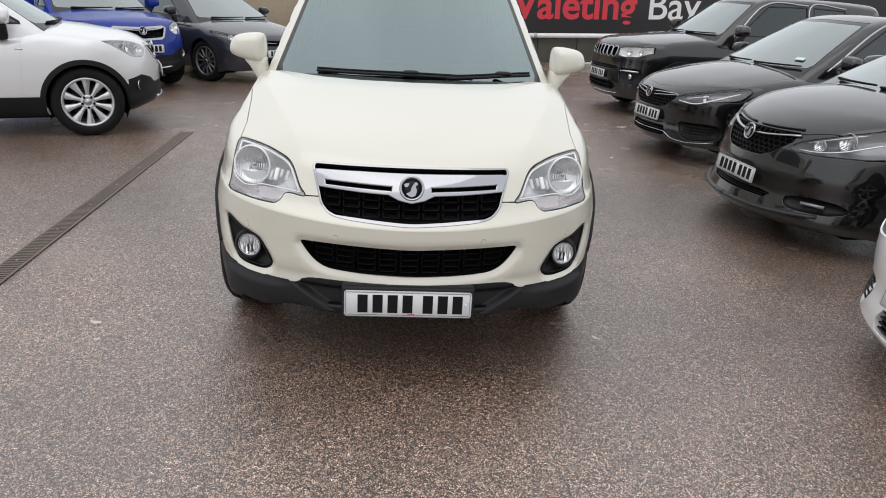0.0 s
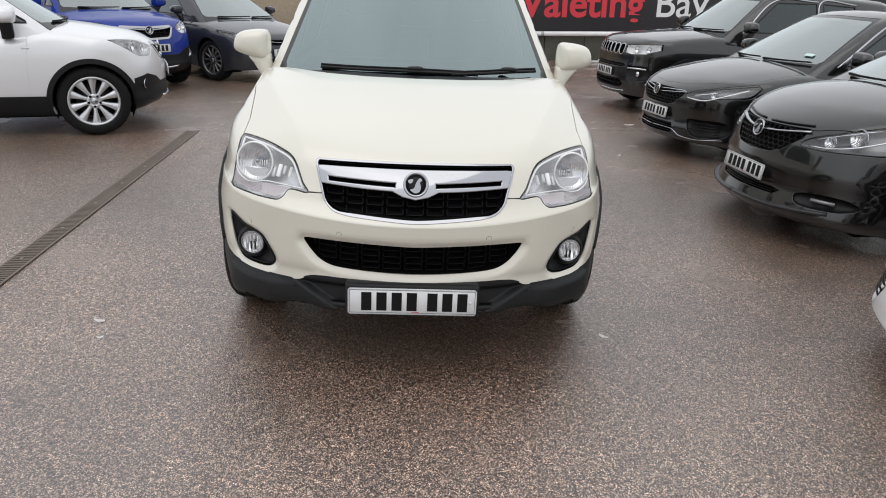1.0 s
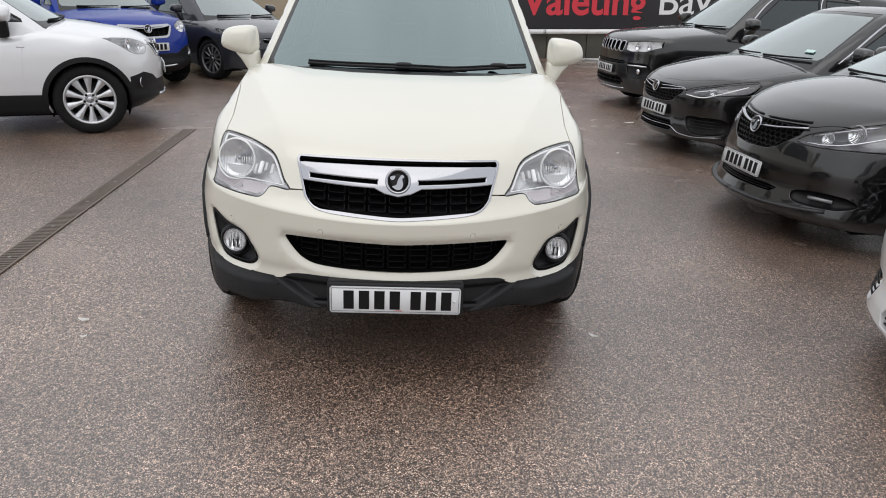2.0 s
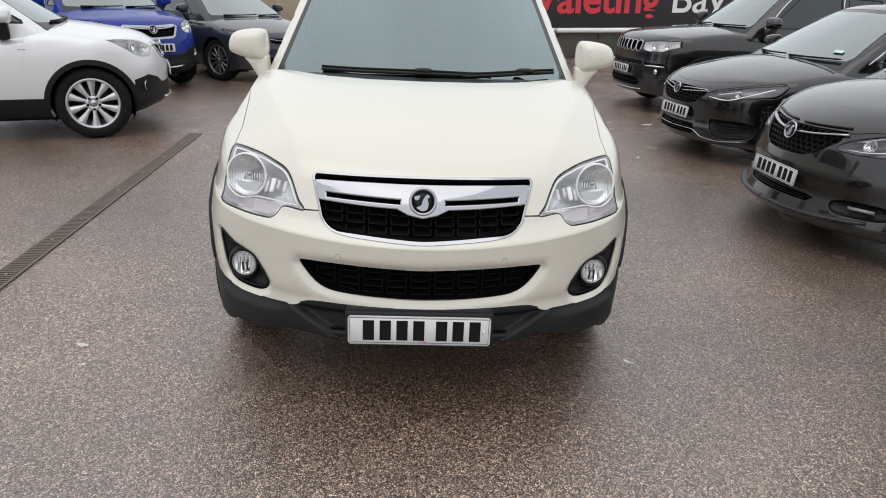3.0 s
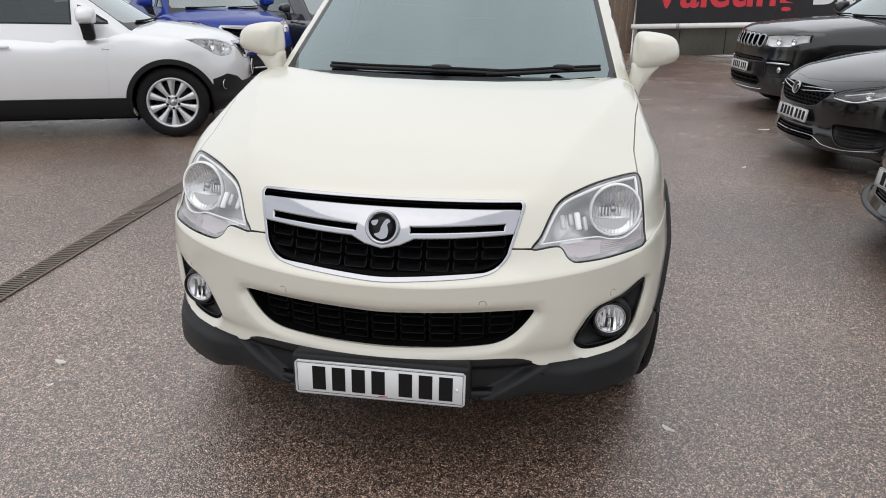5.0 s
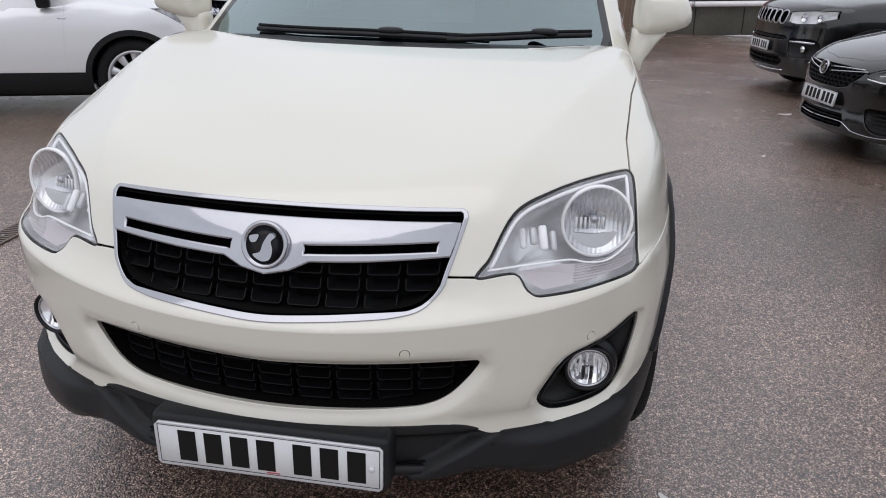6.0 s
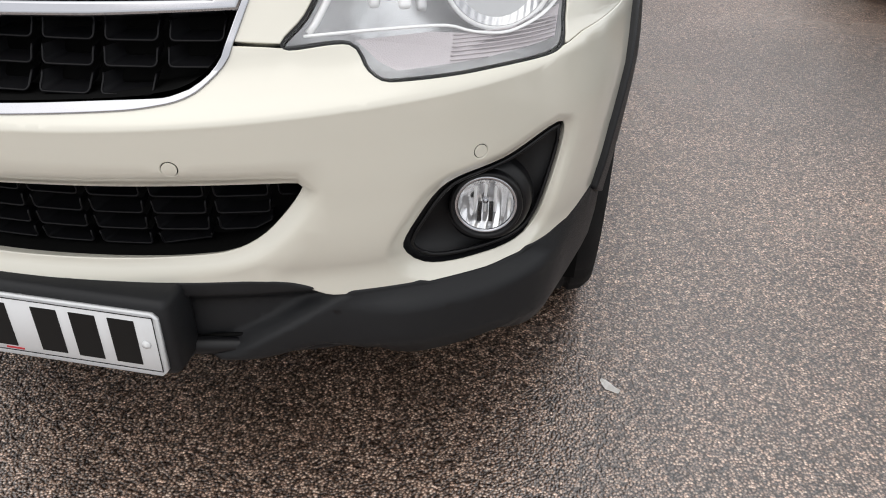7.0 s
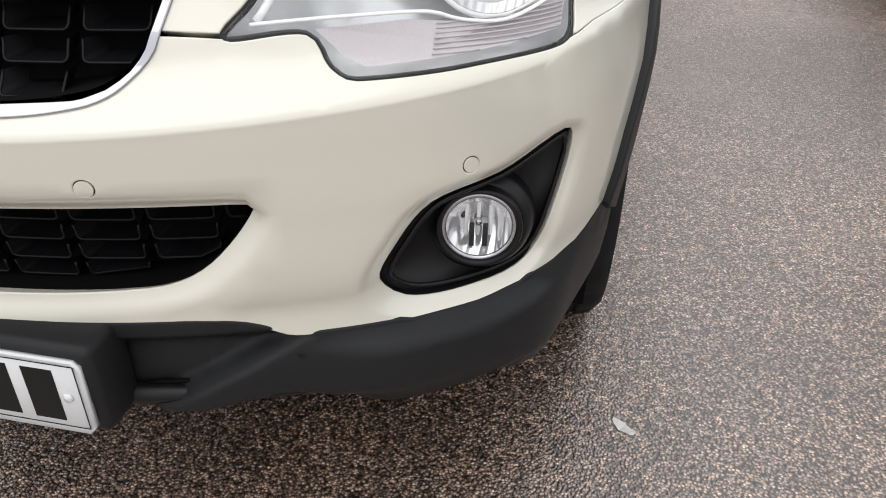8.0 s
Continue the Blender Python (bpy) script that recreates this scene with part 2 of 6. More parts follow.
def wheel(parent, m, radius, rim, spokes, look_of, width=0.215, alloy=None, caps=True):
    """Tyre, rim, spokes, bolts; the outer face looks along the pose's z."""
    alloy = alloy or ALLOY
    w = part("wheel", lathe([(rim * 0.9, -width / 2), (rim + 0.004, -width / 2), (rim + 0.006, width / 2 - 0.005), (rim - 0.004, width / 2), (rim - 0.016, width / 2 - 0.006), (rim - 0.022, width / 2 - 0.03), (rim - 0.03, -width / 2)], 56, m, closed=True), alloy, parent)
    s, b = radius, width / 2
    pts = [(rim, -b + 0.01), (rim + 0.02, -b - 0.004), (s - 0.03, -b), (s - 0.008, -b + 0.02), (s, -b + 0.045)]
    for g in (-0.05, 0.0, 0.05):
        pts += [(s, g - 0.007), (s - 0.008, g - 0.005), (s - 0.008, g + 0.005), (s, g + 0.007)]
    pts += [(s, b - 0.045), (s - 0.008, b - 0.02), (s - 0.03, b), (rim + 0.03, b + 0.006), (rim + 0.02, b + 0.002), (rim, b - 0.008)]
    bm = lathe(pts, 96, m, closed=True)
    back = m.inverted()
    for k, v in enumerate(bm.verts):               # cross grooves in the tread
        q = back @ v.co
        if k % 96 % 4 == 0 and abs(q.z) > 0.052 and math.hypot(q.x, q.y) > s - 0.025:
            v.co = m @ Vector((q.x * (1 - 0.008 / s), q.y * (1 - 0.008 / s), q.z))
    part("tyre", bm, RUBBER, w)
    part("brake_disc", lathe([(0.001, 0), (rim * 0.72, 0), (rim * 0.72, -0.02), (0.001, -0.02)], 40, m @ pose(0, 0, 0.0)), DISC, w)
    z0 = b - 0.03
    for k in range(spokes):
        a = 2 * math.pi * k / spokes
        bm = bmesh.new()
        near, far, n0, n1 = look_of
        loop = []
        for r, half, h in ((0.045, near * 0.9, z0), (rim * 0.45, near, z0 + 0.008), (rim * 0.75, (near + far) / 2, z0 + 0.006), (rim - 0.012, far, z0 - 0.002)):
            row = []
            for side, drop in ((-1, 0.03), (-0.8, 0.0), (0.8, 0.0), (1, 0.03)):
                x, y = r, side * half
                row.append(bm.verts.new(m @ Vector((x * math.cos(a) - y * math.sin(a), x * math.sin(a) + y * math.cos(a), h - drop))))
            loop.append(row)
        for p, q in zip(loop, loop[1:]):
            for i in range(3):
                bm.faces.new((p[i], p[i + 1], q[i + 1], q[i]))
        bmesh.ops.recalc_face_normals(bm, faces=bm.faces)
        part("spoke", bm, alloy, w)
    part("hub", lathe([(0.075, z0 - 0.02), (0.07, z0 + 0.004), (0.045, z0 + 0.008), (0.04, z0 + 0.002), (0.001, z0 + 0.002)], 32, m), alloy, w)
    for k in range(5):
        a = 2 * math.pi * (k + 0.5) / 5
        part("bolt", lathe([(0.013, 0), (0.013, 0.006), (0.001, 0.007)], 10, m @ pose(0.056 * math.cos(a), 0.056 * math.sin(a), z0 + 0.002)), DARK, w)
    part("cap", lathe([(0.034, z0), (0.033, z0 + 0.008), (0.001, z0 + 0.011)], 24, m), CHROME, w)
    return w


# ---------------------------------------------------------------- ground
def asphalt():
    m = bpy.data.materials.new("wet_asphalt")
    m.use_nodes = True
    n, l = m.node_tree.nodes, m.node_tree.links
    b = n["Principled BSDF"]
    at = n.new("ShaderNodeTexCoord")

    def tex(kind, scale, **kw):
        t = n.new("ShaderNodeTex" + kind)
        t.inputs["Scale"].default_value = scale
        for k, val in kw.items():
            t.inputs[k].default_value = val
        l.new(at.outputs["Object"], t.inputs["Vector"])
        return t

    def ramp(src, *stops):
        r = n.new("ShaderNodeValToRGB")
        while len(r.color_ramp.elements) < len(stops):
            r.color_ramp.elements.new(0.5)
        for e, (p, c) in zip(r.color_ramp.elements, stops):
            e.position, e.color = p, (*c, 1)
        l.new(src, r.inputs["Fac"])
        return r.outputs["Color"]

    def mixed(kind, a, c, fac=1.0):
        k = n.new("ShaderNodeMix")
        k.data_type, k.blend_type = "RGBA", kind
        k.inputs["Factor"].default_value = fac
        l.new(a, k.inputs["A"])
        l.new(c, k.inputs["B"])
        return k.outputs["Result"]
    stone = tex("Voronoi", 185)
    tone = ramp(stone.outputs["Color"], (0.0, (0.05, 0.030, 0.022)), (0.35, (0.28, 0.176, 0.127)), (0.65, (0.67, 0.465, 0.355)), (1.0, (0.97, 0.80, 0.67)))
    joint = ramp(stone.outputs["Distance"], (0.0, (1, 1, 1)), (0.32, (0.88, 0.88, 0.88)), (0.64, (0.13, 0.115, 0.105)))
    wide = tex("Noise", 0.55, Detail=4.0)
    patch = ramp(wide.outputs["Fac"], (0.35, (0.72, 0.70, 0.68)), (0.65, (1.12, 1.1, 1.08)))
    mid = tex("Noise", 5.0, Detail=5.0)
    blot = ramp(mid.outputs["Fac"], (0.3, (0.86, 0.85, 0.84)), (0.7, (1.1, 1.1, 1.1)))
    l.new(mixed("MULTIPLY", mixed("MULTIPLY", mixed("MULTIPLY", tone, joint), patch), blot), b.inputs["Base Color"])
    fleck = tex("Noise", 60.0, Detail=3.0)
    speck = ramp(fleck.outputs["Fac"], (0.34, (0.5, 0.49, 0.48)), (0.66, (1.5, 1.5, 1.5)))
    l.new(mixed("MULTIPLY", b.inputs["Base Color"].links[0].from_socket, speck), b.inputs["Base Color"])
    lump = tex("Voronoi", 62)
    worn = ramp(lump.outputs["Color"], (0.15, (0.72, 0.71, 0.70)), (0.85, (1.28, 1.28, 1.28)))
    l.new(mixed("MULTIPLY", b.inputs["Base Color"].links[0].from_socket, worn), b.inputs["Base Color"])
    damp = tex("Noise", 1.2, Detail=3.0, Distortion=0.15)
    film = n.new("ShaderNodeMapRange")
    film.inputs["From Min"].default_value, film.inputs["From Max"].default_value = 0.4, 0.62
    film.inputs["To Min"].default_value, film.inputs["To Max"].default_value = 0.10, 0.28
    l.new(damp.outputs["Fac"], film.inputs["Value"])
    l.new(film.outputs["Result"], b.inputs["Coat Roughness"])
    rough = n.new("ShaderNodeMapRange")
    rough.inputs["From Min"].default_value, rough.inputs["From Max"].default_value = 0.35, 0.65
    rough.inputs["To Min"].default_value, rough.inputs["To Max"].default_value = 0.30, 0.5
    l.new(wide.outputs["Fac"], rough.inputs["Value"])
    l.new(rough.outputs["Result"], b.inputs["Roughness"])
    d = n.new("ShaderNodeBump")
    d.inputs["Strength"].default_value, d.inputs["Distance"].default_value = 0.8, 0.005
    d.invert = True
    l.new(stone.outputs["Distance"], d.inputs["Height"])
    l.new(d.outputs["Normal"], b.inputs["Normal"])
    e = n.new("ShaderNodeBump")
    e.inputs["Strength"].default_value, e.inputs["Distance"].default_value = 0.33, 0.005
    e.invert = True
    grit = tex("Noise", 330.0, Detail=2.0)
    rugged = n.new("ShaderNodeMath")
    rugged.operation = "MULTIPLY_ADD"
    rugged.inputs[1].default_value = 0.8
    l.new(grit.outputs["Fac"], rugged.inputs[0])
    l.new(stone.outputs["Distance"], rugged.inputs[2])
    l.new(rugged.outputs["Value"], e.inputs["Height"])
    l.new(e.outputs["Normal"], b.inputs["Coat Normal"])
    stand = n.new("ShaderNodeMapRange")            # sky sheen masked by stone height: full on the tops, thinned in the gaps
    stand.inputs["From Min"].default_value, stand.inputs["From Max"].default_value = 0.36, 0.68
    stand.inputs["To Min"].default_value, stand.inputs["To Max"].default_value = 1.0, 0.62
    l.new(stone.outputs["Distance"], stand.inputs["Value"])
    l.new(stand.outputs["Result"], b.inputs["Coat Weight"])
    l.new(stand.outputs["Result"], b.inputs["Specular IOR Level"])
    b.inputs["Coat IOR"].default_value = 2.1
    return m


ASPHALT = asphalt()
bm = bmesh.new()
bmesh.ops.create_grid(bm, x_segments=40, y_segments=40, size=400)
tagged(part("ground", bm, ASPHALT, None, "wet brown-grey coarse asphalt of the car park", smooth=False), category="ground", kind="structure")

# ---------------------------------------------------------------- drain channel and scraps on the ground
IRON = material("drain_iron", (0.15, 0.12, 0.10), 0.6, metal=0.1, grain=0.3, grain_size=60, vary=0.3, vary_size=3)
STEEL_BOLT = material("bolt_steel", (0.25, 0.24, 0.23), 0.4, metal=0.7)
drain = ground_thing("drain_channel", "narrow slotted iron drain let into the asphalt", "drain", pose(-2.205, 0, 0.004), kind="structure")
part("trough", slab((0.125, 6.4, 0.004), 0, pose(0, 2.0, -0.001)), DARK, drain, smooth=False)
for x in (-0.06, 0.06):
    part("edge_rail", slab((0.014, 6.4, 0.008), 0.002, pose(x, 2.0, 0.002)), IRON, drain)
slat = None
for k in range(241):
    if slat is None:
        slat = part("slat", slab((0.112, 0.013, 0.006), 0.0015, None, segments=1), IRON, drain, smooth=False)
        slat.location = (0, -1.19, 0.002)
    else:
        o = slat.copy()
        scene.collection.objects.link(o)
        o.location = (0, -1.19 + 0.0265 * k, 0.002)
for k in range(10):
    part("bolt", lathe([(0.012, 0.0), (0.011, 0.004), (0.001, 0.005)], 10, pose(0, -0.28 + 0.55 * k, 0.005)), STEEL_BOLT, drain)
SCRAP = material("pale_scrap", (0.88, 0.87, 0.85), 0.8)
for x, y, a, w in ((0.97, 0.458, -42, 0.026), (-1.486, 0.588, -15, 0.03), (-1.42, 0.417, 20, 0.015), (3.07, 6.46, 10, 0.07), (2.35, 4.6, 40, 0.03)):
    bm = bmesh.new()
    rows = [[bm.verts.new(Vector((w * u, w * (0.34 + 0.12 * math.sin(7 * u + 40 * x)) * v * math.sqrt(max(0.05, 1 - u * u)), 0.003 + 0.006 * abs(u) + 0.002 * v))) for v in (-1, 0, 1)] for u in (-1, -0.6, -0.1, 0.4, 0.8, 1)]
    for p, q in zip(rows, rows[1:]):
        for i in range(2):
            bm.faces.new((p[i], p[i + 1], q[i + 1], q[i]))
    made = bmesh.ops.solidify(bm, geom=bm.faces[:], thickness=0.0015)
    o = part("paper_scrap", bm, SCRAP, None, "small pale torn scrap lying on the asphalt", smooth=False)
    o.matrix_world = pose(x, y, 0.0, 0, 0, a)
    tagged(o, category="litter", group="scraps on the ground")


# ---------------------------------------------------------------- body shells
def curve(pairs):
    """A smooth function through a few (position, value) pairs."""
    xs, ys = (np.array(v, float) for v in zip(*pairs))
    slopes = np.gradient(ys, xs)
    flat = np.r_[False, np.diff(ys[:-1]) * np.diff(ys[1:]) <= 0, False]
    slopes[flat] = 0

    def f(x):
        x = np.clip(x, xs[0], xs[-1])
        k = np.clip(np.searchsorted(xs, x, side="right") - 1, 0, len(xs) - 2)
        h = xs[k + 1] - xs[k]
        t = (x - xs[k]) / h
        return (ys[k] * (1 + 2 * t) * (1 - t) ** 2 + slopes[k] * h * t * (1 - t) ** 2
                + ys[k + 1] * t * t * (3 - 2 * t) + slopes[k + 1] * h * t * t * (t - 1))
    return f


def meet(a, b, r):
    """Two half-spaces cut together, with an edge rounded by r."""
    u, v = a + r, b + r
    return np.hypot(np.maximum(u, 0), np.maximum(v, 0)) + np.minimum(np.maximum(u, v), 0) - r


VIEWS = {  # right, up and the way of sight, in the car's own axes (its nose points to -y)
    "front": ((1, 0, 0), (0, 0, 1), (0, 1, 0)),
    "side": ((0, 1, 0), (0, 0, 1), (-1, 0, 0)),
    "top": ((1, 0, 0), (0, 1, 0), (0, 0, -1)),
    "slant": ((1, 0, 0), (0, 0.7071, 0.7071), (0, 0.7071, -0.7071)),
    "rear": ((1, 0, 0), (0, 0, 1), (0, -1, 0)),
}


class Shell:
    """A closed rounded form, given by a function that is negative inside it, about a middle that sees all of its skin."""

    def __init__(self, field, middle, scale, axis=(0, -0.8, 0.6)):
        self.field, self.middle, self.scale = field, np.array(middle, float), np.array(scale, float)
        a = np.array(axis, float)
        self.a = a / np.linalg.norm(a)
        self.e1 = np.array([1.0, 0, 0])
        self.e2 = np.cross(self.a, self.e1)

    def normal(self, p, h=1e-3):
        g = np.stack([self.field(p + h * e) - self.field(p - h * e) for e in np.eye(3)], -1)
        return g / np.maximum(np.linalg.norm(g, axis=-1, keepdims=True), 1e-9)

    def root(self, start, way, near, far):
        for _ in range(34):
            mid = (near + far) / 2
            inside = self.field(start + mid[:, None] * way) < 0
            near, far = np.where(inside, mid, near), np.where(inside, far, mid)
        return start + near[:, None] * way

    def cast(self, start, way, reach=8.0, steps=240):
        """Where rays from outside first meet the skin; a ray that misses is nan."""
        start, way = np.broadcast_arrays(np.asarray(start, float), np.asarray(way, float))
        hit = np.full(len(start), np.nan)
        for d in np.linspace(0, reach, steps):
            new_hit = np.isnan(hit) & (self.field(start + d * way) < 0)
            hit[new_hit] = d
        safe = np.where(np.isnan(hit), 1.0, hit)
        p = self.root(start, way, safe, safe - reach / (steps - 1))
        p[np.isnan(hit)] = np.nan
        return p

    def on(self, view, pts):
        """The skin's points that show at (right, up) places in a view."""
        r, u, w = (np.array(v, float) for v in VIEWS[view])
        pts = np.asarray(pts, float)
        start = pts[:, :1] * r + pts[:, 1:2] * u + self.middle * np.abs(w) - 4 * w
        if view == "slant":
            start = pts[:, :1] * r + pts[:, 1:2] * u - 3 * w
        return self.cast(start, np.broadcast_to(w, start.shape), 8.0, 90)

    def flat(self, p):
        q = (p - self.middle) / self.scale
        q = q / np.linalg.norm(q, axis=-1, keepdims=True)
        k = 2 / (1.0001 + q @ self.a)
        return np.stack([k * (q @ self.e1), k * (q @ self.e2)], -1)

    def lift(self, uv):
        s = (uv**2).sum(-1)
        c = (4 - s) / (4 + s)
        way = c[:, None] * self.a + ((1 + c) / 2)[:, None] * (uv[:, :1] * self.e1 + uv[:, 1:] * self.e2)
        way = way * self.scale
        n = len(way)
        return self.root(np.broadcast_to(self.middle, way.shape), way, np.zeros(n), np.full(n, 6.0))


def ring(pts, step, smooth=True, closed=True):
    """Walks round an outline in even steps; corners of a smooth outline are rounded."""
    p = np.array(pts, float)
    n = len(p)
    out = []
    for i in range(n if closed else n - 1):
        a, b = p[i], p[(i + 1) % n]
        if smooth:
            a0, b1 = p[(i - 1) % n] if closed or i else 2 * a - b, p[(i + 2) % n] if closed or i + 2 < n else 2 * b - a
            ma, mb = (b - a0) / 2, (b1 - a) / 2
            d = np.linalg.norm(b - a)
            ma, mb = (m * min(1, 1.2 * d / max(np.linalg.norm(m), 1e-6)) for m in (ma, mb))
        m = max(1, int(round(np.linalg.norm(b - a) / step)))
        for t in np.arange(m) / m:
            out.append(a * (1 + 2 * t) * (1 - t) ** 2 + ma * t * (1 - t) ** 2 + b * t * t * (3 - 2 * t) + mb * t * t * (t - 1) if smooth else a + (b - a) * t)
    if not closed:
        out.append(p[-1])
    return np.array(out)


def grown(pts, d):
    """An outline in a view, moved outwards by d."""
    p = np.array(pts, float)
    nxt, prv = np.roll(p, -1, 0), np.roll(p, 1, 0)
    area = (p[:, 0] * nxt[:, 1] - nxt[:, 0] * p[:, 1]).sum()
    t = (nxt - prv) / np.maximum(np.linalg.norm(nxt - prv, axis=1, keepdims=True), 1e-9)
    return p + d * math.copysign(1, area) * np.stack([t[:, 1], -t[:, 0]], 1)


def mirrored(p):
    return (np.array(p, float) * (-1, 1))[::-1]


def band(pts, width, step=0.03):
    """A thin strip along an open line in a view."""
    p = ring(pts, step, True, False)
    t = np.gradient(p, axis=0)
    t /= np.maximum(np.linalg.norm(t, axis=1, keepdims=True), 1e-9)
    n = np.stack([t[:, 1], -t[:, 0]], 1) * width / 2
    return np.concatenate([p + n, (p - n)[::-1]])


def skin(shell, grids, regions, coarse):
    """Cuts the shell's skin along the regions' outlines. grids: (view, low, high, step) rows of points; regions: (name, view, outline), later
    ones on top. Returns {name: (points, triangles)}; "" is the rest."""
    from mathutils.geometry import delaunay_2d_cdt
    loops, names = [], []
    for name, view, outline in regions:
        p = outline if view == "space" else shell.on(view, outline)
        p = p[~np.isnan(p).any(1)]
        if len(p) > 2:
            u = shell.flat(p)
            w = np.roll(u, -1, 0)
            ccw = (u[:, 0] * w[:, 1] - w[:, 0] * u[:, 1]).sum() > 0
            loops.append(p if ccw else p[::-1]), names.append(name)
    cells = lambda p, g: {tuple(c) for c in np.floor(p / g).astype(int)}  # noqa: E731
    pts = []
    for view, low, high, step in grids:
        size = min(coarse, step) * 0.55
        taken = set()
        for p in loops + ([np.array(pts)] if pts else []):
            taken |= cells(p, size)
        nu, nv = (max(2, int(round((high[k] - low[k]) / step))) for k in (0, 1))
        uv = np.stack(np.meshgrid(np.linspace(low[0], high[0], nu), np.linspace(low[1], high[1], nv)), -1).reshape(-1, 2)
        p = shell.on(view, uv)
        if view == "side":
            p = np.concatenate([p, p * (-1, 1, 1)])
        p = p[~np.isnan(p).any(1)]
        keep = []
        for q in p:
            c = tuple(np.floor(q / size).astype(int))
            if c not in taken:
                taken.add(c)
                keep.append(q)
        pts += keep
    allp = np.concatenate([np.array(pts)] + loops) if pts else np.concatenate(loops)
    uv = shell.flat(allp)
    faces, at = [], len(pts)
    for p in loops:
        faces.append(list(range(at, at + len(p))))
        at += len(p)
    out = delaunay_2d_cdt([Vector(v) for v in uv], [], faces, 0, 1e-7)
    where = shell.lift(np.array([(v[0], v[1]) for v in out[0]]))
    tris = {}
    for f, of in zip(out[2], out[5]):
        tris.setdefault(names[max(of)] if of else "", []).append(tuple(f))
    return where, tris


def sheet(name, shell, where, tris, mat, parent, off=0.0, lip=0.0, deep=0.02, label="", sink=None, drop=None):
    """One part out of the cut skin: moved by off along its normal, its open edges turned inwards by a lip of that radius and a wall of that depth."""
    tris = [t for t in tris if drop is None or not drop(where[list(t)].mean(0))]
    if not tris:
        return None
    used = sorted({v for t in tris for v in t})
    at = {v: k for k, v in enumerate(used)}
    p = where[used]
    n = shell.normal(p)
    f = np.array([[at[v] for v in t] for t in tris])
    size = np.linalg.norm(np.cross(p[f[:, 1]] - p[f[:, 0]], p[f[:, 2]] - p[f[:, 0]]), axis=1)
    f = f[size > 1e-9]
    turned = (np.cross(p[f[:, 1]] - p[f[:, 0]], p[f[:, 2]] - p[f[:, 0]]) * n[f].sum(1)).sum(1) < 0
    f[turned] = f[turned][:, ::-1]
    p = p + n * off
    if sink:
        p = p - n * sink(p)[:, None]
    verts, norms, faces = [p], [n], f.tolist()
    edges = {}
    for t in f:
        for k in range(3):
            e = (t[k], t[(k + 1) % 3])
            if (e[1], e[0]) in edges:
                edges.pop((e[1], e[0]))
            else:
                edges[e] = t[(k + 2) % 3]
    rim = sorted({v for e in edges for v in e})
    if deep > 0 and rim:
        out = np.zeros_like(p)
        for (a, b), c in edges.items():
            d = p[b] - p[a]
            o = np.cross(d, n[a])
            o = o / max(np.linalg.norm(o), 1e-9)
            out[a] += o
            out[b] += o
        out = out[rim] / np.maximum(np.linalg.norm(out[rim], axis=1, keepdims=True), 1e-9)
        q, m = p[rim], n[rim]
        prev = {v: v for v in rim}
        base = len(p)
        steps = [(lip * math.sin(a), lip * (1 - math.cos(a)), a) for a in (np.linspace(0, math.pi / 2, 5)[1:] if lip else ())]
        steps += [(lip, lip + deep, math.pi / 2)]
        if not lip:
            steps.insert(0, (0.0, 0.0008, math.pi / 2))
        for dt, dn, a in steps:
            verts.append(q + out * dt - m * dn)
            norms.append(m * math.cos(a) + out * math.sin(a))
            now = {v: base + k for k, v in enumerate(rim)}
            for (i, j) in edges:
                faces.append([prev[j], prev[i], now[i], now[j]])
            prev, base = now, base + len(rim)
    me = bpy.data.meshes.new(name)
    verts, norms = np.concatenate(verts), np.concatenate(norms)
    me.from_pydata(verts.tolist(), [], faces)
    me.polygons.foreach_set("use_smooth", [True] * len(me.polygons))
    if not sink:
        me.normals_split_custom_set_from_vertices(norms.tolist())
    me.materials.append(mat)
    ob = new(name, me)
    ob.parent = parent
    return tagged(ob, label)


def smooth_step(a, b, v):
    t = np.clip((v - a) / (b - a), 0, 1)
    return t * t * (3 - 2 * t)


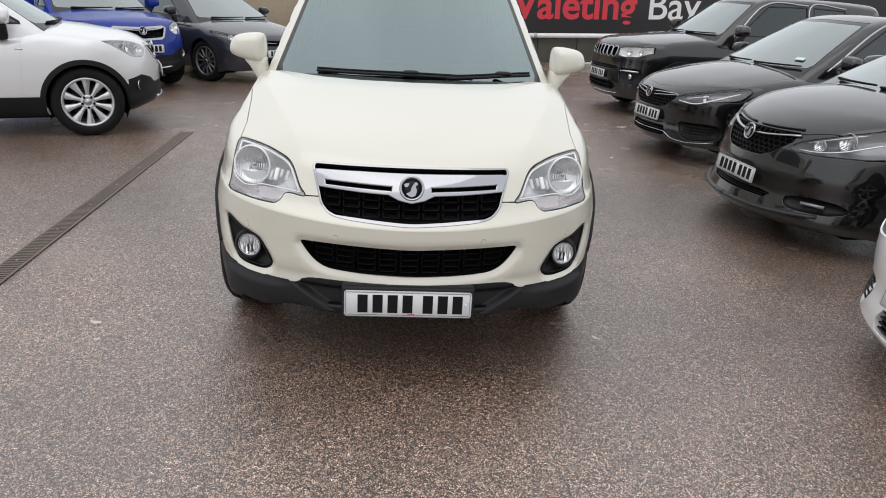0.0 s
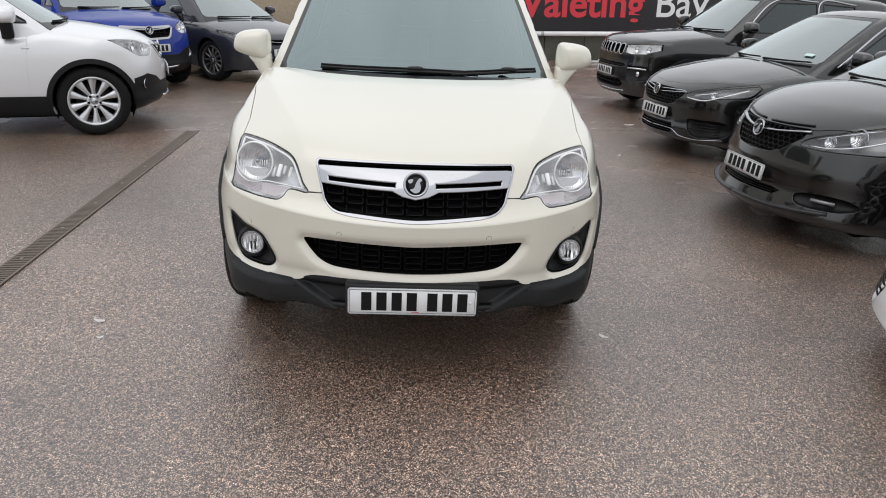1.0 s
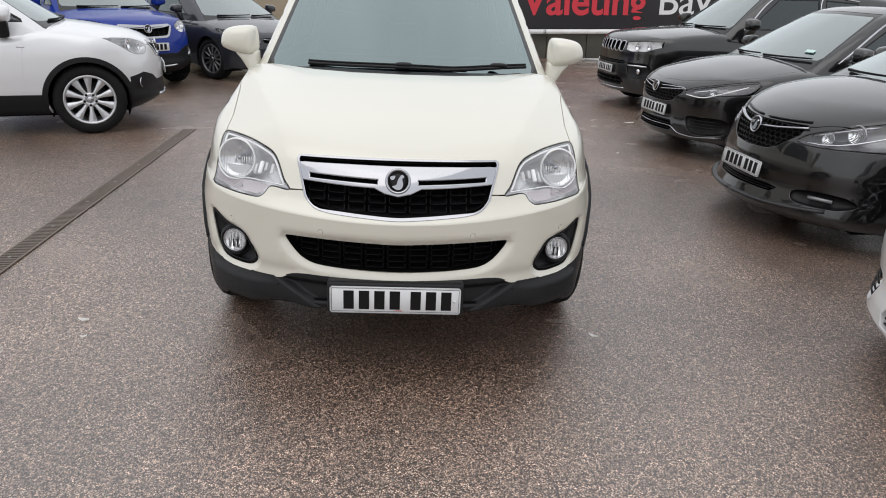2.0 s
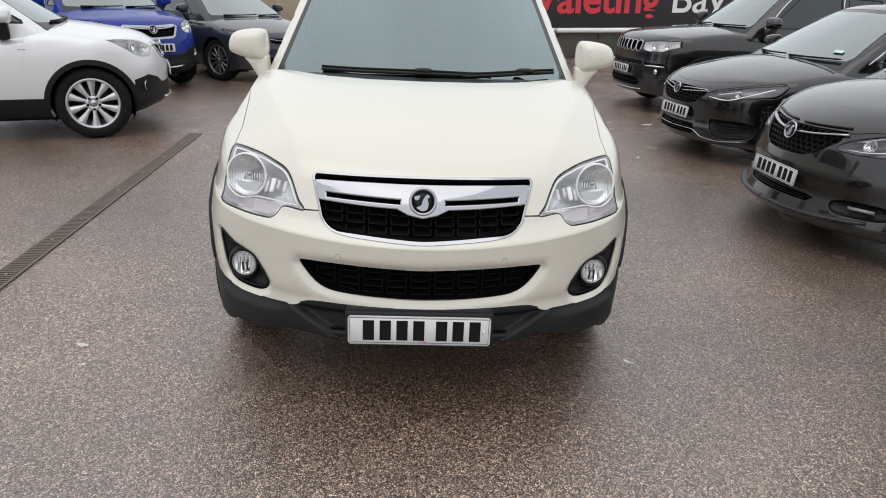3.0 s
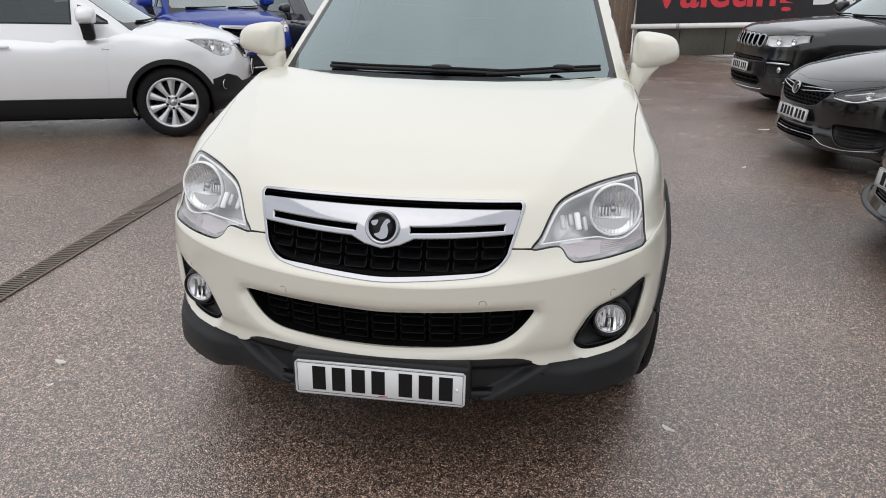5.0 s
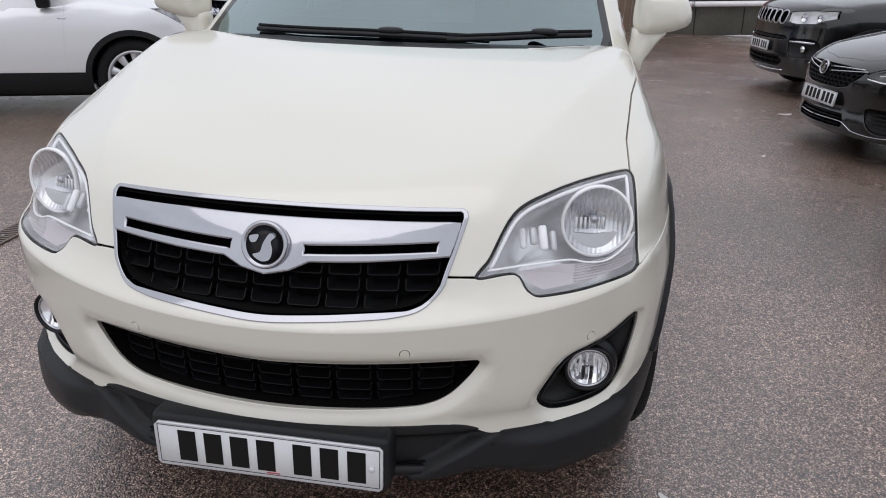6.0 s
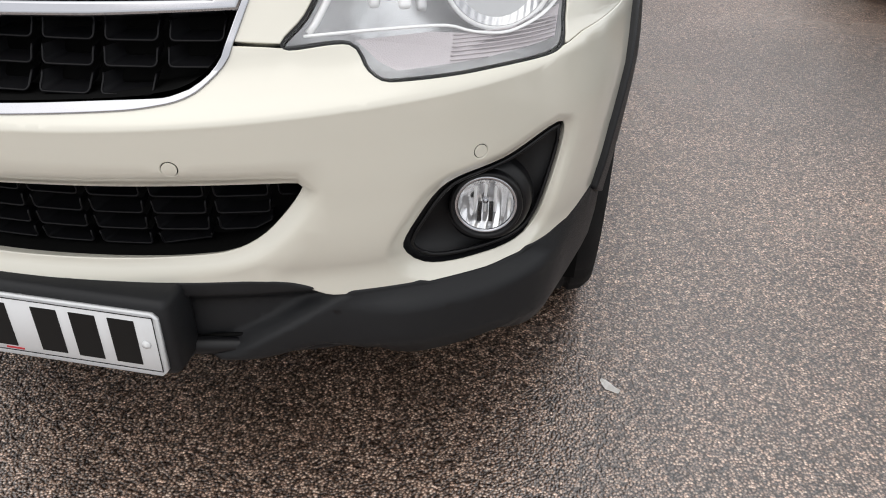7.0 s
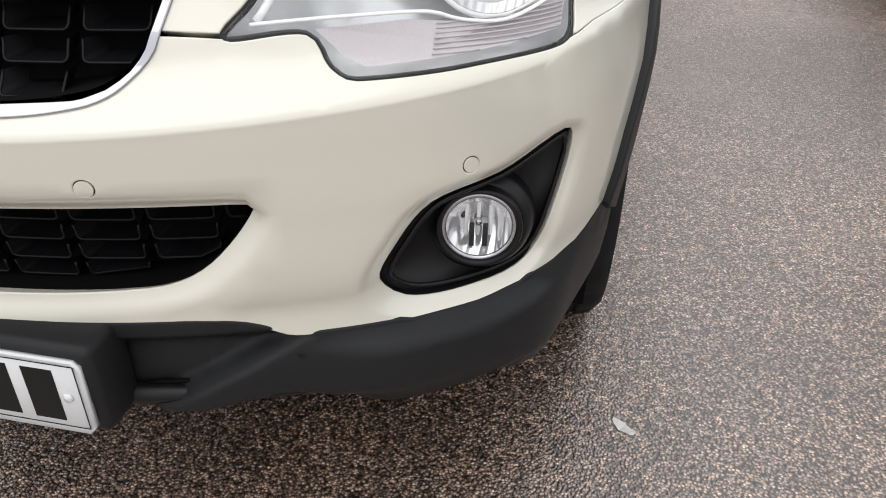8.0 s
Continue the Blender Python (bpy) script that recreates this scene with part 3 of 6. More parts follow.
def body_field(s):
    """The lower body: nose, flanks, bonnet with the belt behind it, tail and underside."""
    nose, width, hood, tail = (curve(s[k]) for k in ("nose", "width", "hood", "tail"))
    bevels = [(np.array(o, float), w, d) for o, w, d in s.get("bevels", ())]
    chin = s.get("chin", 0.0)

    def drop(x, y):
        if "shoulder" not in s:
            return s.get("fall", 0.0) * np.maximum(x - 0.5, 0) ** 2
        d = np.maximum(x - s["shoulder"] - 0.35 * np.minimum(y, 1.2), 0)
        return (s["fall"] + s["fall_back"] * smooth_step(0.45, 0.85, y)) * d * d / (d + 0.010)

    def f(p):
        x, y, z = np.abs(p[..., 0]), p[..., 1], p[..., 2]
        push = 0.0
        for o, w, d in bevels:                      # edges drawn in round an opening
            low, high = o.min(0) - w, o.max(0) + w
            near = (x > low[0]) & (x < high[0]) & (z > low[1]) & (z < high[1]) & (y < 0.8)
            if near.any():
                q = np.stack([x[near], z[near]], -1)[:, None]
                a, b = o[None], np.roll(o, -1, 0)[None]
                t = np.clip(((q - a) * (b - a)).sum(-1) / np.maximum(((b - a) ** 2).sum(-1), 1e-12), 0, 1)
                gap = np.sqrt((((a + t[..., None] * (b - a)) - q) ** 2).sum(-1)).min(1)
                cross = (a[..., 1] > q[..., 1]) != (b[..., 1] > q[..., 1])
                rise = np.where(np.abs(b[..., 1] - a[..., 1]) < 1e-9, 1e-9, b[..., 1] - a[..., 1])
                inside = (cross & (q[..., 0] < a[..., 0] + (q[..., 1] - a[..., 1]) / rise * (b[..., 0] - a[..., 0]))).sum(1) % 2 == 1
                add = np.zeros_like(x)
                add[near] = d * np.where(inside, 1.0, (1 - np.clip(gap / w, 0, 1)) ** 1.6)
                push = push + add
        rise = s.get("crease_rise", 0.0) * x**2 * smooth_step(0.62, 0.69, z) * (1 - smooth_step(0.76, 0.84, z))
        front = (nose(z - rise) + push + s["bow"] * x**2 + s["wrap"] * x ** s["power"] + s.get("wrap_up", 0.0) * x**13 * smooth_step(0.66, 0.80, z) - y) * 0.93
        side = x - width(z) * (1 - s.get("taper", 0.0) * np.maximum(y - s["length"] + 1.2, 0) ** 2)
        top = z - (hood(y) - s["crown"] * x**2 - drop(x, y))
        back = y - (s["length"] - tail(z) - 0.12 * x**2)
        r = meet(front, side, s["corner"])
        r = meet(meet(r, back, 0.18), top, s["edge"])
        foot = s["under"] + chin * (1 - smooth_step(0.60, 0.75, y)) * (1 - 0.41 * np.clip(x / 0.8, 0, 1) ** 2 - 0.22 * (1 - smooth_step(0.34, 0.46, x)))
        return meet(r, foot - z, 0.018 if chin else 0.03)
    return f


def cabin_field(s):
    """The upper body: windscreen, roof, side glass and rear screen."""
    y0, z0, y1, z1 = s["screen"]
    lean = (y1 - y0) / (z1 - z0)
    roof = curve(s["roof"])

    def f(p):
        x, y, z = np.abs(p[..., 0]), p[..., 1], p[..., 2]
        front = (y0 + s["screen_bow"] * x**2 + (z - z0) * lean - 0.06 * (z - z0) * (z1 - z) - y) / math.hypot(1, lean)
        side = x - (s["belt_half"] - (z - z0) * s["tumble"] - s.get("taper", 0.0) * 0.6 * np.maximum(y - s["length"] + 1.6, 0) ** 2)
        top = z - (roof(y) - 0.07 * x**2)
        back = (y - (s["rear_foot"] - (z - z0) * s["rear_lean"] - 0.15 * x**2)) / math.hypot(1, s["rear_lean"])
        r = meet(meet(front, side, 0.07), back, 0.12)
        return meet(meet(r, top, 0.10), z0 - 0.25 - z, 0.02)
    return f


SUV = dict(
    length=4.58, under=0.235, chin=0.11, bow=0.43, wrap=0.64, wrap_up=0.5, power=10, corner=0.11, edge=0.05, crown=0.02, shoulder=0.37, fall=0.42, fall_back=0.05, crease_rise=0.085, taper=0.03,
    nose=[(0.2, 0.07), (0.27, 0.03), (0.36, 0.02), (0.46, 0.03), (0.5, 0.018), (0.6, 0.008), (0.66, 0.003), (0.69, 0.0012), (0.70, 0.0008), (0.7085, 0.001), (0.7155, 0.0065), (0.73, 0.021), (0.755, 0.042),
          (0.8, 0.062), (0.86, 0.092), (0.92, 0.13), (1.0, 0.2), (1.2, 0.45)],
    width=[(0.2, 0.80), (0.3, 0.855), (0.4, 0.895), (0.5, 0.907), (0.65, 0.909), (0.82, 0.902), (0.90, 0.882), (0.97, 0.852), (1.05, 0.824), (1.2, 0.785)],
    hood=[(0.0, 0.86), (0.12, 0.925), (0.2, 0.958), (0.4, 1.024), (0.7, 1.095), (1.0, 1.145), (1.25, 1.165), (1.6, 1.12), (4.6, 1.14)],
    tail=[(0.2, 0.15), (0.5, 0.02), (0.9, 0.05), (1.2, 0.12)],
    screen=(1.17, 1.15, 2.0, 1.62), screen_bow=0.42, belt_half=0.80, tumble=0.27, roof=[(1.0, 1.66), (2.0, 1.68), (2.6, 1.70), (3.6, 1.68), (4.6, 1.58)],
    rear_foot=4.45, rear_lean=0.42,
)


# ---------------------------------------------------------------- cars
def arc(y, z, r, a0, a1, n=22):
    a = np.radians(np.linspace(a0, a1, n))
    return np.stack([y + r * np.cos(a), z + r * np.sin(a)], 1)


def arch_loop(shell, s, y, r, clad):
    """The edge of a wheel's opening on one flank, closed across the underside; both flanks."""
    low = s["under"] + 0.012
    a = math.degrees(math.asin((low - s["radius"]) / r))
    up = shell.on("side", arc(y, s["radius"], r, a, 180 - a, 30))
    up = up[~np.isnan(up).any(1)]
    x = up[:, 0].max()
    foot = [(x - 0.3, up[-1, 1], s["under"]), (x - 0.3, up[0, 1], s["under"])] if not clad else [(x - 0.06, up[-1, 1], s["under"]), (x - 0.06, up[0, 1], s["under"])]
    loop = np.concatenate([up, shell.cast(np.array(foot) - (0, 0, 1), (0, 0, 1.0))])
    return [loop, (loop * (-1, 1, 1))[::-1]]


def two(outline):
    return [np.array(outline, float), mirrored(outline)]


def full(half):
    """A whole outline out of its right half, which runs from the middle outwards and back to the middle."""
    h = np.array(half, float)
    m = h[::-1] * (-1, 1)
    keep = [q for q in m if abs(q[0]) > 1e-6]
    return np.array(list(h) + keep)


def car(s, paint, name, label, m, details, fine=0.05, cars_group="parked cars"):
    """A whole car. s: its measures; details: rows of (region, view, outline, material, off, lip, deep, label) laid on the lower body."""
    top = ground_thing(name, label, "car", m, cars_group)
    shell = Shell(body_field(s), (0, s["length"] * 0.42, 0.58), (0.9, s["length"] * 0.4, 0.6))
    L, W, under = s["length"], max(w for _, w in s["width"]), s["under"]
    g = fine
    grids = s.get("fine_grids", []) + [("front", (-W, under), (W, 1.1), g), ("top", (-W, 0.05), (W, 1.5), g * 1.2), ("side", (0.2, under), (1.6, 1.2), g * 1.3),
             ("side", (1.5, under), (L - 0.05, 1.2), 0.12), ("top", (-W, 1.5), (W, L - 0.1), 0.14), ("rear", (-W, under), (W, 1.2), 0.1)]
    regions, mats = [], {}
    # doors: each a panel of its own with a narrow gap round it
    (a1, b1), (a2, b2) = s["door_cuts"]
    hub, top_z = s["hubs"][1], min(b1[1], b2[1]) - 0.005
    low = min(a1[1], a2[1])
    doors = {"front_door": [(a1[0], low), ((a1[0] + b1[0]) / 2 + 0.01, (a1[1] + b1[1]) / 2), (b1[0], top_z), (b2[0] - 0.004, top_z), (a2[0] - 0.004, low)],
             "rear_door": [(a2[0] + 0.004, low), (b2[0] + 0.004, top_z), (hub - 0.06, top_z), (hub - 0.12, 0.86), (hub - s["arch"] - 0.10, 0.62), (hub - s["arch"] - 0.11, low)]}
    for door, o in doors.items():
        o = ring(o, 0.06, False)
        for nm, q in (("door_gap", grown(o, 0.003)), (door, grown(o, -0.003))):
            p = shell.on("side", q)
            regions += [(nm, "space", p), (nm, "space", (p * (-1, 1, 1))[::-1])]
        mats[door] = (paint, 0.0, 0.003, 0.02, "")
    for hub in s["hubs"]:
        if s["clad_arch"]:
            regions += [("arch_trim", "space", p) for p in arch_loop(shell, s, hub, s["arch"] + s.get("trim", 0.055), True)]
            mats["arch_trim"] = (CLADDING, s.get("flare", 0.008), 0.006, 0.04, "")
    for row in details:
        region, view, outline, mat, off, lip, deep, note = row
        regions.append((region, view, outline))
        if mat:
            mats[region] = (mat, off, lip, deep, note)
    for hub in s["hubs"]:
        regions += [("opening", "space", p) for p in arch_loop(shell, s, hub, s["arch"], False)]
    where, tris = skin(shell, grids, regions, g)
    split = s.get("bumper")
    if split:
        sheet("front_bumper", shell, where, tris[""], paint, top, 0.0, s["lip"], 0.03, drop=lambda c: not split(c))
    sheet("body", shell, where, tris[""], paint, top, 0.0, s.get("lip", 0.004), 0.03, drop=split)
    for side in (-1, 1):
        for y in (b2[0] - 0.15, hub - 0.24):
            p = shell.on("side", [(y, top_z - 0.13)])[0]
            if not np.isnan(p).any():
                part("door_handle", slab((0.03, 0.2, 0.03), 0.012, pose(side * (p[0] + 0.018), y, p[2]), segments=3), s.get("mirror_paint", paint), top)
    for region, (mat, off, lip, deep, note) in mats.items():
        if region not in tris:
            continue
        halves = [("l", lambda c: c[0] >= 0), ("r", lambda c: c[0] < 0)] if region in PAIRED else [("", None)]
        sink = s.get("sink", {}).get(region)
        for _, cut in halves:
            if region == "arch_trim":
                for hub in s["hubs"]:
                    sheet(region, shell, where, tris[region], mat, top, off, lip, deep, note, drop=lambda c: cut(c) or abs(c[1] - hub) > 1)
            elif region in ("parking_sensor", "sensor_gap"):
                for x0, x1 in ((-1, -.5), (-.5, 0), (0, .5), (.5, 1)):
                    sheet(region, shell, where, tris[region], mat, top, off, lip, deep, note, drop=lambda c: not x0 <= c[0] < x1)
            else:
                sheet(region, shell, where, tris[region], mat, top, off, lip, deep, note, drop=cut, sink=sink)
    # upper body
    y0, z0, y1, z1 = s["screen"]
    roof = curve(s["roof"])
    cab = Shell(cabin_field(s), (0, (y1 + s["rear_foot"]) / 2 - 0.2, z0 + 0.05), (0.75, (s["rear_foot"] - y0) * 0.5, 0.5), (0, -0.5, 0.85))
    low, high = z0 + 0.01, z1 + 0.0
    half = lambda z: s["belt_half"] - (z - z0) * s["tumble"]  # noqa: E731
    wi, wt, gd = s.get("screen_in", (0.05, 0.085, 0.0))
    fr = s.get("frit", 0.04)
    gl = full([(0, z0 + 0.018 - gd), (half(low) - fr - 0.01 - wi, z0 + 0.03 - gd), (half(low) - fr - wi, z0 + 0.06 - gd), (half(high) - fr * 0.75 - wt, high - 0.045), (half(high) - fr * 0.75 - 0.025 - wt, high - 0.03), (0, high - 0.018)])
    low = z0 - 0.06
    ws = full([(0, low), (half(low) - 0.01 - wi, low + s.get("screen_rise", 0.0)), (half(low) - 0.005 - wi, low + 0.03 + s.get("screen_rise", 0.0)), (half(high) - wt, high - 0.03), (half(high) - 0.025 - wt, high), (0, high + 0.012)])
    wsr = ring(ws, 0.04, False)
    regs = [("windscreen_surround", "front", wsr), ("windscreen", "front", ring(gl, 0.04, False))]
    for k, poly in enumerate(s["windows"]):
        pr = ring(poly, 0.05, False)
        for nm, pp in (("window_seal", pr), ("side_window", grown(pr, -0.014))):
            q = cab.on("side", pp)
            regs += [(nm, "space", q), (nm, "space", (q * (-1, 1, 1))[::-1])]
    rz = z0 + 0.08
    rw = ring([(-half(rz) + 0.16, rz), (half(rz) - 0.16, rz), (half(high) - 0.2, high - 0.1), (-half(high) + 0.2, high - 0.1)], 0.08, False)
    regs.append(("rear_window", "rear", rw))
    cf = s.get("cab_fine", 0.07)
    cgrid = [("front", (-0.8, z0 - 0.2), (0.8, s["roof"][1][1]), cf), ("top", (-0.8, y0), (0.8, L), 0.1), ("side", (y0, z0 - 0.2), (L, s["roof"][1][1]), cf * 1.3), ("rear", (-0.8, z0 - 0.2), (0.8, 1.6), 0.1)]
    cw, ct = skin(cab, cgrid, regs, cf)
    sheet("roof", cab, cw, ct[""], s.get("roof_paint", paint), top, 0, 0.004, 0.02)
    sheet("windscreen_surround", cab, cw, ct["windscreen_surround"], FRIT, top, -0.003, 0, 0.004)
    sheet("windscreen", cab, cw, ct["windscreen"], s.get("glass", SKYLIT_GLASS), top, -0.003, 0, 0)
    if "window_seal" in ct:
        for cut in (lambda c: c[0] >= 0, lambda c: c[0] < 0):
            sheet("window_seal", cab, cw, ct["window_seal"], PLASTIC, top, 0.002, 0, 0.008, drop=cut)
    for cut in (lambda c: c[0] >= 0, lambda c: c[0] < 0):
        if "side_window" in ct:
            sheet("side_window", cab, cw, ct["side_window"], SIDE_GLASS, top, -0.004, 0, 0, drop=cut)
    if "rear_window" in ct:
        sheet("rear_window", cab, cw, ct["rear_window"], SIDE_GLASS, top, -0.003, 0, 0)
    # cabin floor and dashboard, seen dimly through the glass
    dash = bmesh.new()
    slab((1.3, 0.5, 0.16), 0.06, pose(0, y0 + 0.42, z0 - 0.06), dash)
    part("dashboard", dash, DARK, top)
    for x in (-0.36, 0.36):
        seat = slab((0.5, 0.16, 0.62), 0.07, pose(x, y0 + 1.45, z0 - 0.08, -12), segments=3)
        slab((0.26, 0.1, 0.18), 0.04, pose(x, y0 + 1.54, z0 + 0.32, -8), seat, 3)
        slab((0.5, 0.5, 0.14), 0.06, pose(x, y0 + 1.2, z0 - 0.4), seat, 3)
        part("seat", seat, DARK, top)
    part("floor_pan", slab((1.5, L - 0.9, 0.04), 0.01, pose(0, L / 2, under + 0.03)), DARK, top)
    # wheels and their housings
    for hub in s["hubs"]:
        for side in (-1, 1):
            x = side * (s["track"] - 0.02)
            wheel(top, pose(x - side * 0.1, hub, s["radius"], 0, side * 90, s.get("wheel_turn", 8)), s["radius"], s["rim"], s["spokes"], s["spoke_look"], alloy=s.get("alloy"))
            liner = lathe([(0.02, 0.0), (s["arch"] + 0.012, 0.0), (s["arch"] + 0.012, 0.3)], 40, pose(side * (s["track"] - 0.36), hub, s["radius"], 0, side * 90, 0))
            bmesh.ops.delete(liner, geom=[v for v in liner.verts if v.co.z < under - 0.02], context="VERTS")
            part("wheel_liner", liner, DARK, top)
    # door mirrors
    mx, my, mz, ms = s["mirror"]
    for side in (-1, 1):
        at = pose(side * mx, my, mz) @ Matrix.Diagonal((side * ms, ms, ms, 1))
        cup = puffed(MIRROR_CUP, ((-0.075, 0.45), (-0.066, 0.72), (-0.045, 0.9), (-0.01, 0.985), (0.03, 1.0), (0.055, 0.98), (0.06, 0.93)), at)
        arm_m = part("door_mirror", cup, s.get("mirror_paint", paint), top)
        part("mirror_arm", puffed(MIRROR_ARM, ((-0.04, 0.6), (-0.032, 0.9), (0.0, 1.0), (0.05, 1.0), (0.06, 0.9)), at), s.get("arm_paint", paint), arm_m)
        part("mirror_glass", puffed(MIRROR_CUP, ((0.058, 0.86), (0.064, 0.86)), at), CHROME, arm_m)
    if s.get("bright"):
        for poly in s["windows"]:
            p = np.array(poly)
            line = cab.on("side", ring([p[0] + (-0.06, -0.01), p[3] + (-0.03, 0.02), p[2] + (0.02, 0.022)], 0.06, True, False))
            line = line[~np.isnan(line).any(1)]
            for side in (-1, 1):
                part("window_trim", tube(line * (side, 1, 1) + np.array([side * 0.003, 0, 0]), 0.012, 8), CHROME, top)
    return top, shell


MIRROR_CUP = [(-0.092, 0.066), (-0.05, 0.082), (0.045, 0.07), (0.084, 0.045), (0.100, -0.004), (0.09, -0.036), (0.02, -0.062), (-0.07, -0.072), (-0.097, -0.04)]
MIRROR_ARM = [(-0.09, -0.045), (0.02, -0.05), (-0.005, -0.09), (-0.05, -0.165), (-0.062, -0.205), (-0.12, -0.205), (-0.112, -0.15), (-0.1, -0.09)]


def puffed(outline, rings, m):
    """A cushion-like lump: the outline (right, up), swept along depth with a scale for each step."""
    o = ring(outline, 0.015)
    c = o.mean(0)
    bm = bmesh.new()
    rows = [[bm.verts.new(m @ Vector((*(c[0] + (q[0] - c[0]) * k, d), c[1] + (q[1] - c[1]) * k))) for q in o] for d, k in rings]
    for a, b in zip(rows, rows[1:]):
        for k in range(len(o)):
            bm.faces.new((a[k], a[(k + 1) % len(o)], b[(k + 1) % len(o)], b[k]))
    bm.faces.new(rows[0])
    bm.faces.new(rows[-1][::-1])
    bmesh.ops.recalc_face_normals(bm, faces=bm.faces)
    return bm


PAIRED = {"front_door", "rear_door", "headlamp_lens", "lamp_seal", "headlamp_housing", "fog_bezel", "indicator_lens", "arch_trim", "lamp_bezel", "air_intake", "lamp_strip"}


def inner_bowl(shell, outline, view, parent, mat, deep, name="headlamp_housing", floor=0.75):
    """The housing behind a lens: a dish with a wall that follows the outline."""
    p = shell.on(view, outline)
    p = p[~np.isnan(p).any(1)]
    n = shell.normal(p)
    c = p.mean(0)
    nm = n.mean(0) / np.linalg.norm(n.mean(0))
    bm = bmesh.new()
    rows = []
    for t, d in ((1.0, 0.004), (0.985, deep * 0.5), (floor, deep), (0.4, deep * 1.02)):
        rows.append([bm.verts.new(Vector(c + (q - c) * t - nm * d)) for q in p])
    for a, b in zip(rows, rows[1:]):
        for k in range(len(a)):
            bm.faces.new((a[k], a[(k + 1) % len(a)], b[(k + 1) % len(a)], b[k]))
    bm.faces.new(rows[-1])
    bmesh.ops.recalc_face_normals(bm, faces=bm.faces)
    return part(name, bm, mat, parent), c, nm


def bowl_lamp(parent, place, normal, radius, depth, chrome_ring=True, name="reflector", mat=None, rim=None):
    """A round lamp: a bright bowl with fluted sides, a bulb cap and a rim."""
    m = facing(place, normal)
    prof = [(radius * t, -depth * (1 - t * t)) for t in (0.12, 0.3, 0.5, 0.7, 0.85, 1.0)]
    bm = lathe(prof, 40, m, cap=False)
    r = part(name, bm, mat or MIRROR, parent)
    if chrome_ring:
        part("lamp_ring", lathe([(radius, -0.006), (radius + 0.001, 0.004), (radius + 0.007, 0.003), (radius + 0.008, -0.006)], 48, m, closed=True), rim or CHROME, parent)
    part("bulb", lathe([(radius * 0.13, -depth * 0.9), (radius * 0.13, -depth * 0.45), (radius * 0.09, -depth * 0.35), (0.0005, -depth * 0.33)], 14, m), CHROME, r)
    return r


BADGE_BLADE = [(0.28, 0.56), (0.52, 0.4), (0.34, 0.2), (0.42, -0.2), (0.3, -0.62), (-0.1, -0.72), (-0.5, -0.45), (-0.16, -0.3), (-0.02, 0.12)]
BADGE_CHIP = [(-0.62, 0.34), (-0.2, 0.42), (-0.32, 0.1), (-0.56, 0.08)]


def badge(parent, place, normal, radius):
    """A round chrome badge: a domed dark disc with a plain bright figure in a ring."""
    m = facing(place, normal)
    b = part("badge", lathe([(radius * 0.98, -0.012), (radius, 0.004), (radius * 0.95, 0.009), (radius * 0.84, 0.008), (radius * 0.80, 0.003), (0.001, 0.003)], 56, m), CHROME, parent, "round chrome badge")
    part("badge_face", lathe([(radius * 0.79, 0.0035), (radius * 0.4, 0.006), (0.001, 0.007)], 48, m), PLASTIC, b)
    for outline in (BADGE_BLADE, BADGE_CHIP):
        bm = bmesh.new()
        loop = ring(np.array(outline) * radius, radius * 0.09)
        c = loop.mean(0)
        lo = [bm.verts.new(m @ Vector((x, y, 0.003))) for x, y in loop]
        hi = [bm.verts.new(m @ Vector((*(c + (np.array((x, y)) - c) * 0.9), 0.0098))) for x, y in loop]
        for k in range(len(lo)):
            bm.faces.new((lo[k], lo[(k + 1) % len(lo)], hi[(k + 1) % len(lo)], hi[k]))
        bm.faces.new(hi)
        bmesh.ops.recalc_face_normals(bm, faces=bm.faces)
        part("badge_figure", bm, CHROME, b, smooth=False)
    return b


def grille_mesh(shell, parent, x0, x1, zs, spacing, deep, inside, name="grille_bar", size=0.005, wave=0.0, mat=None):
    """Crossbars and uprights a little behind the skin, kept to where inside(x, z) holds."""
    mat = mat or MESH_BLACK

    def at(row, d):
        return shell.on("front", row) + np.array([0, d, 0])
    for z in zs:
        run = [(x, z + wave * abs(math.sin(math.pi * (x - x0) / spacing))) for x in np.arange(x0, x1 + 1e-6, spacing / 8) if inside(x, z)]
        if len(run) > 3:
            part(name, tube(at(run, deep + 0.008), size * 2.6, 4, flat=0.32, turn=math.pi / 4), mat, parent)
    for k, x in enumerate(np.arange(x0 + spacing / 2, x1, spacing)):
        col = [(x, z) for z in np.linspace(min(zs) - 0.03, max(zs) + 0.03, 14) if inside(x, z)]
        if len(col) > 2:
            part("grille_upright", tube(at(col, deep + 0.012), size * 0.75, 4, flat=3.2, up=(0, 1, 0), turn=math.pi / 4), mat, parent)


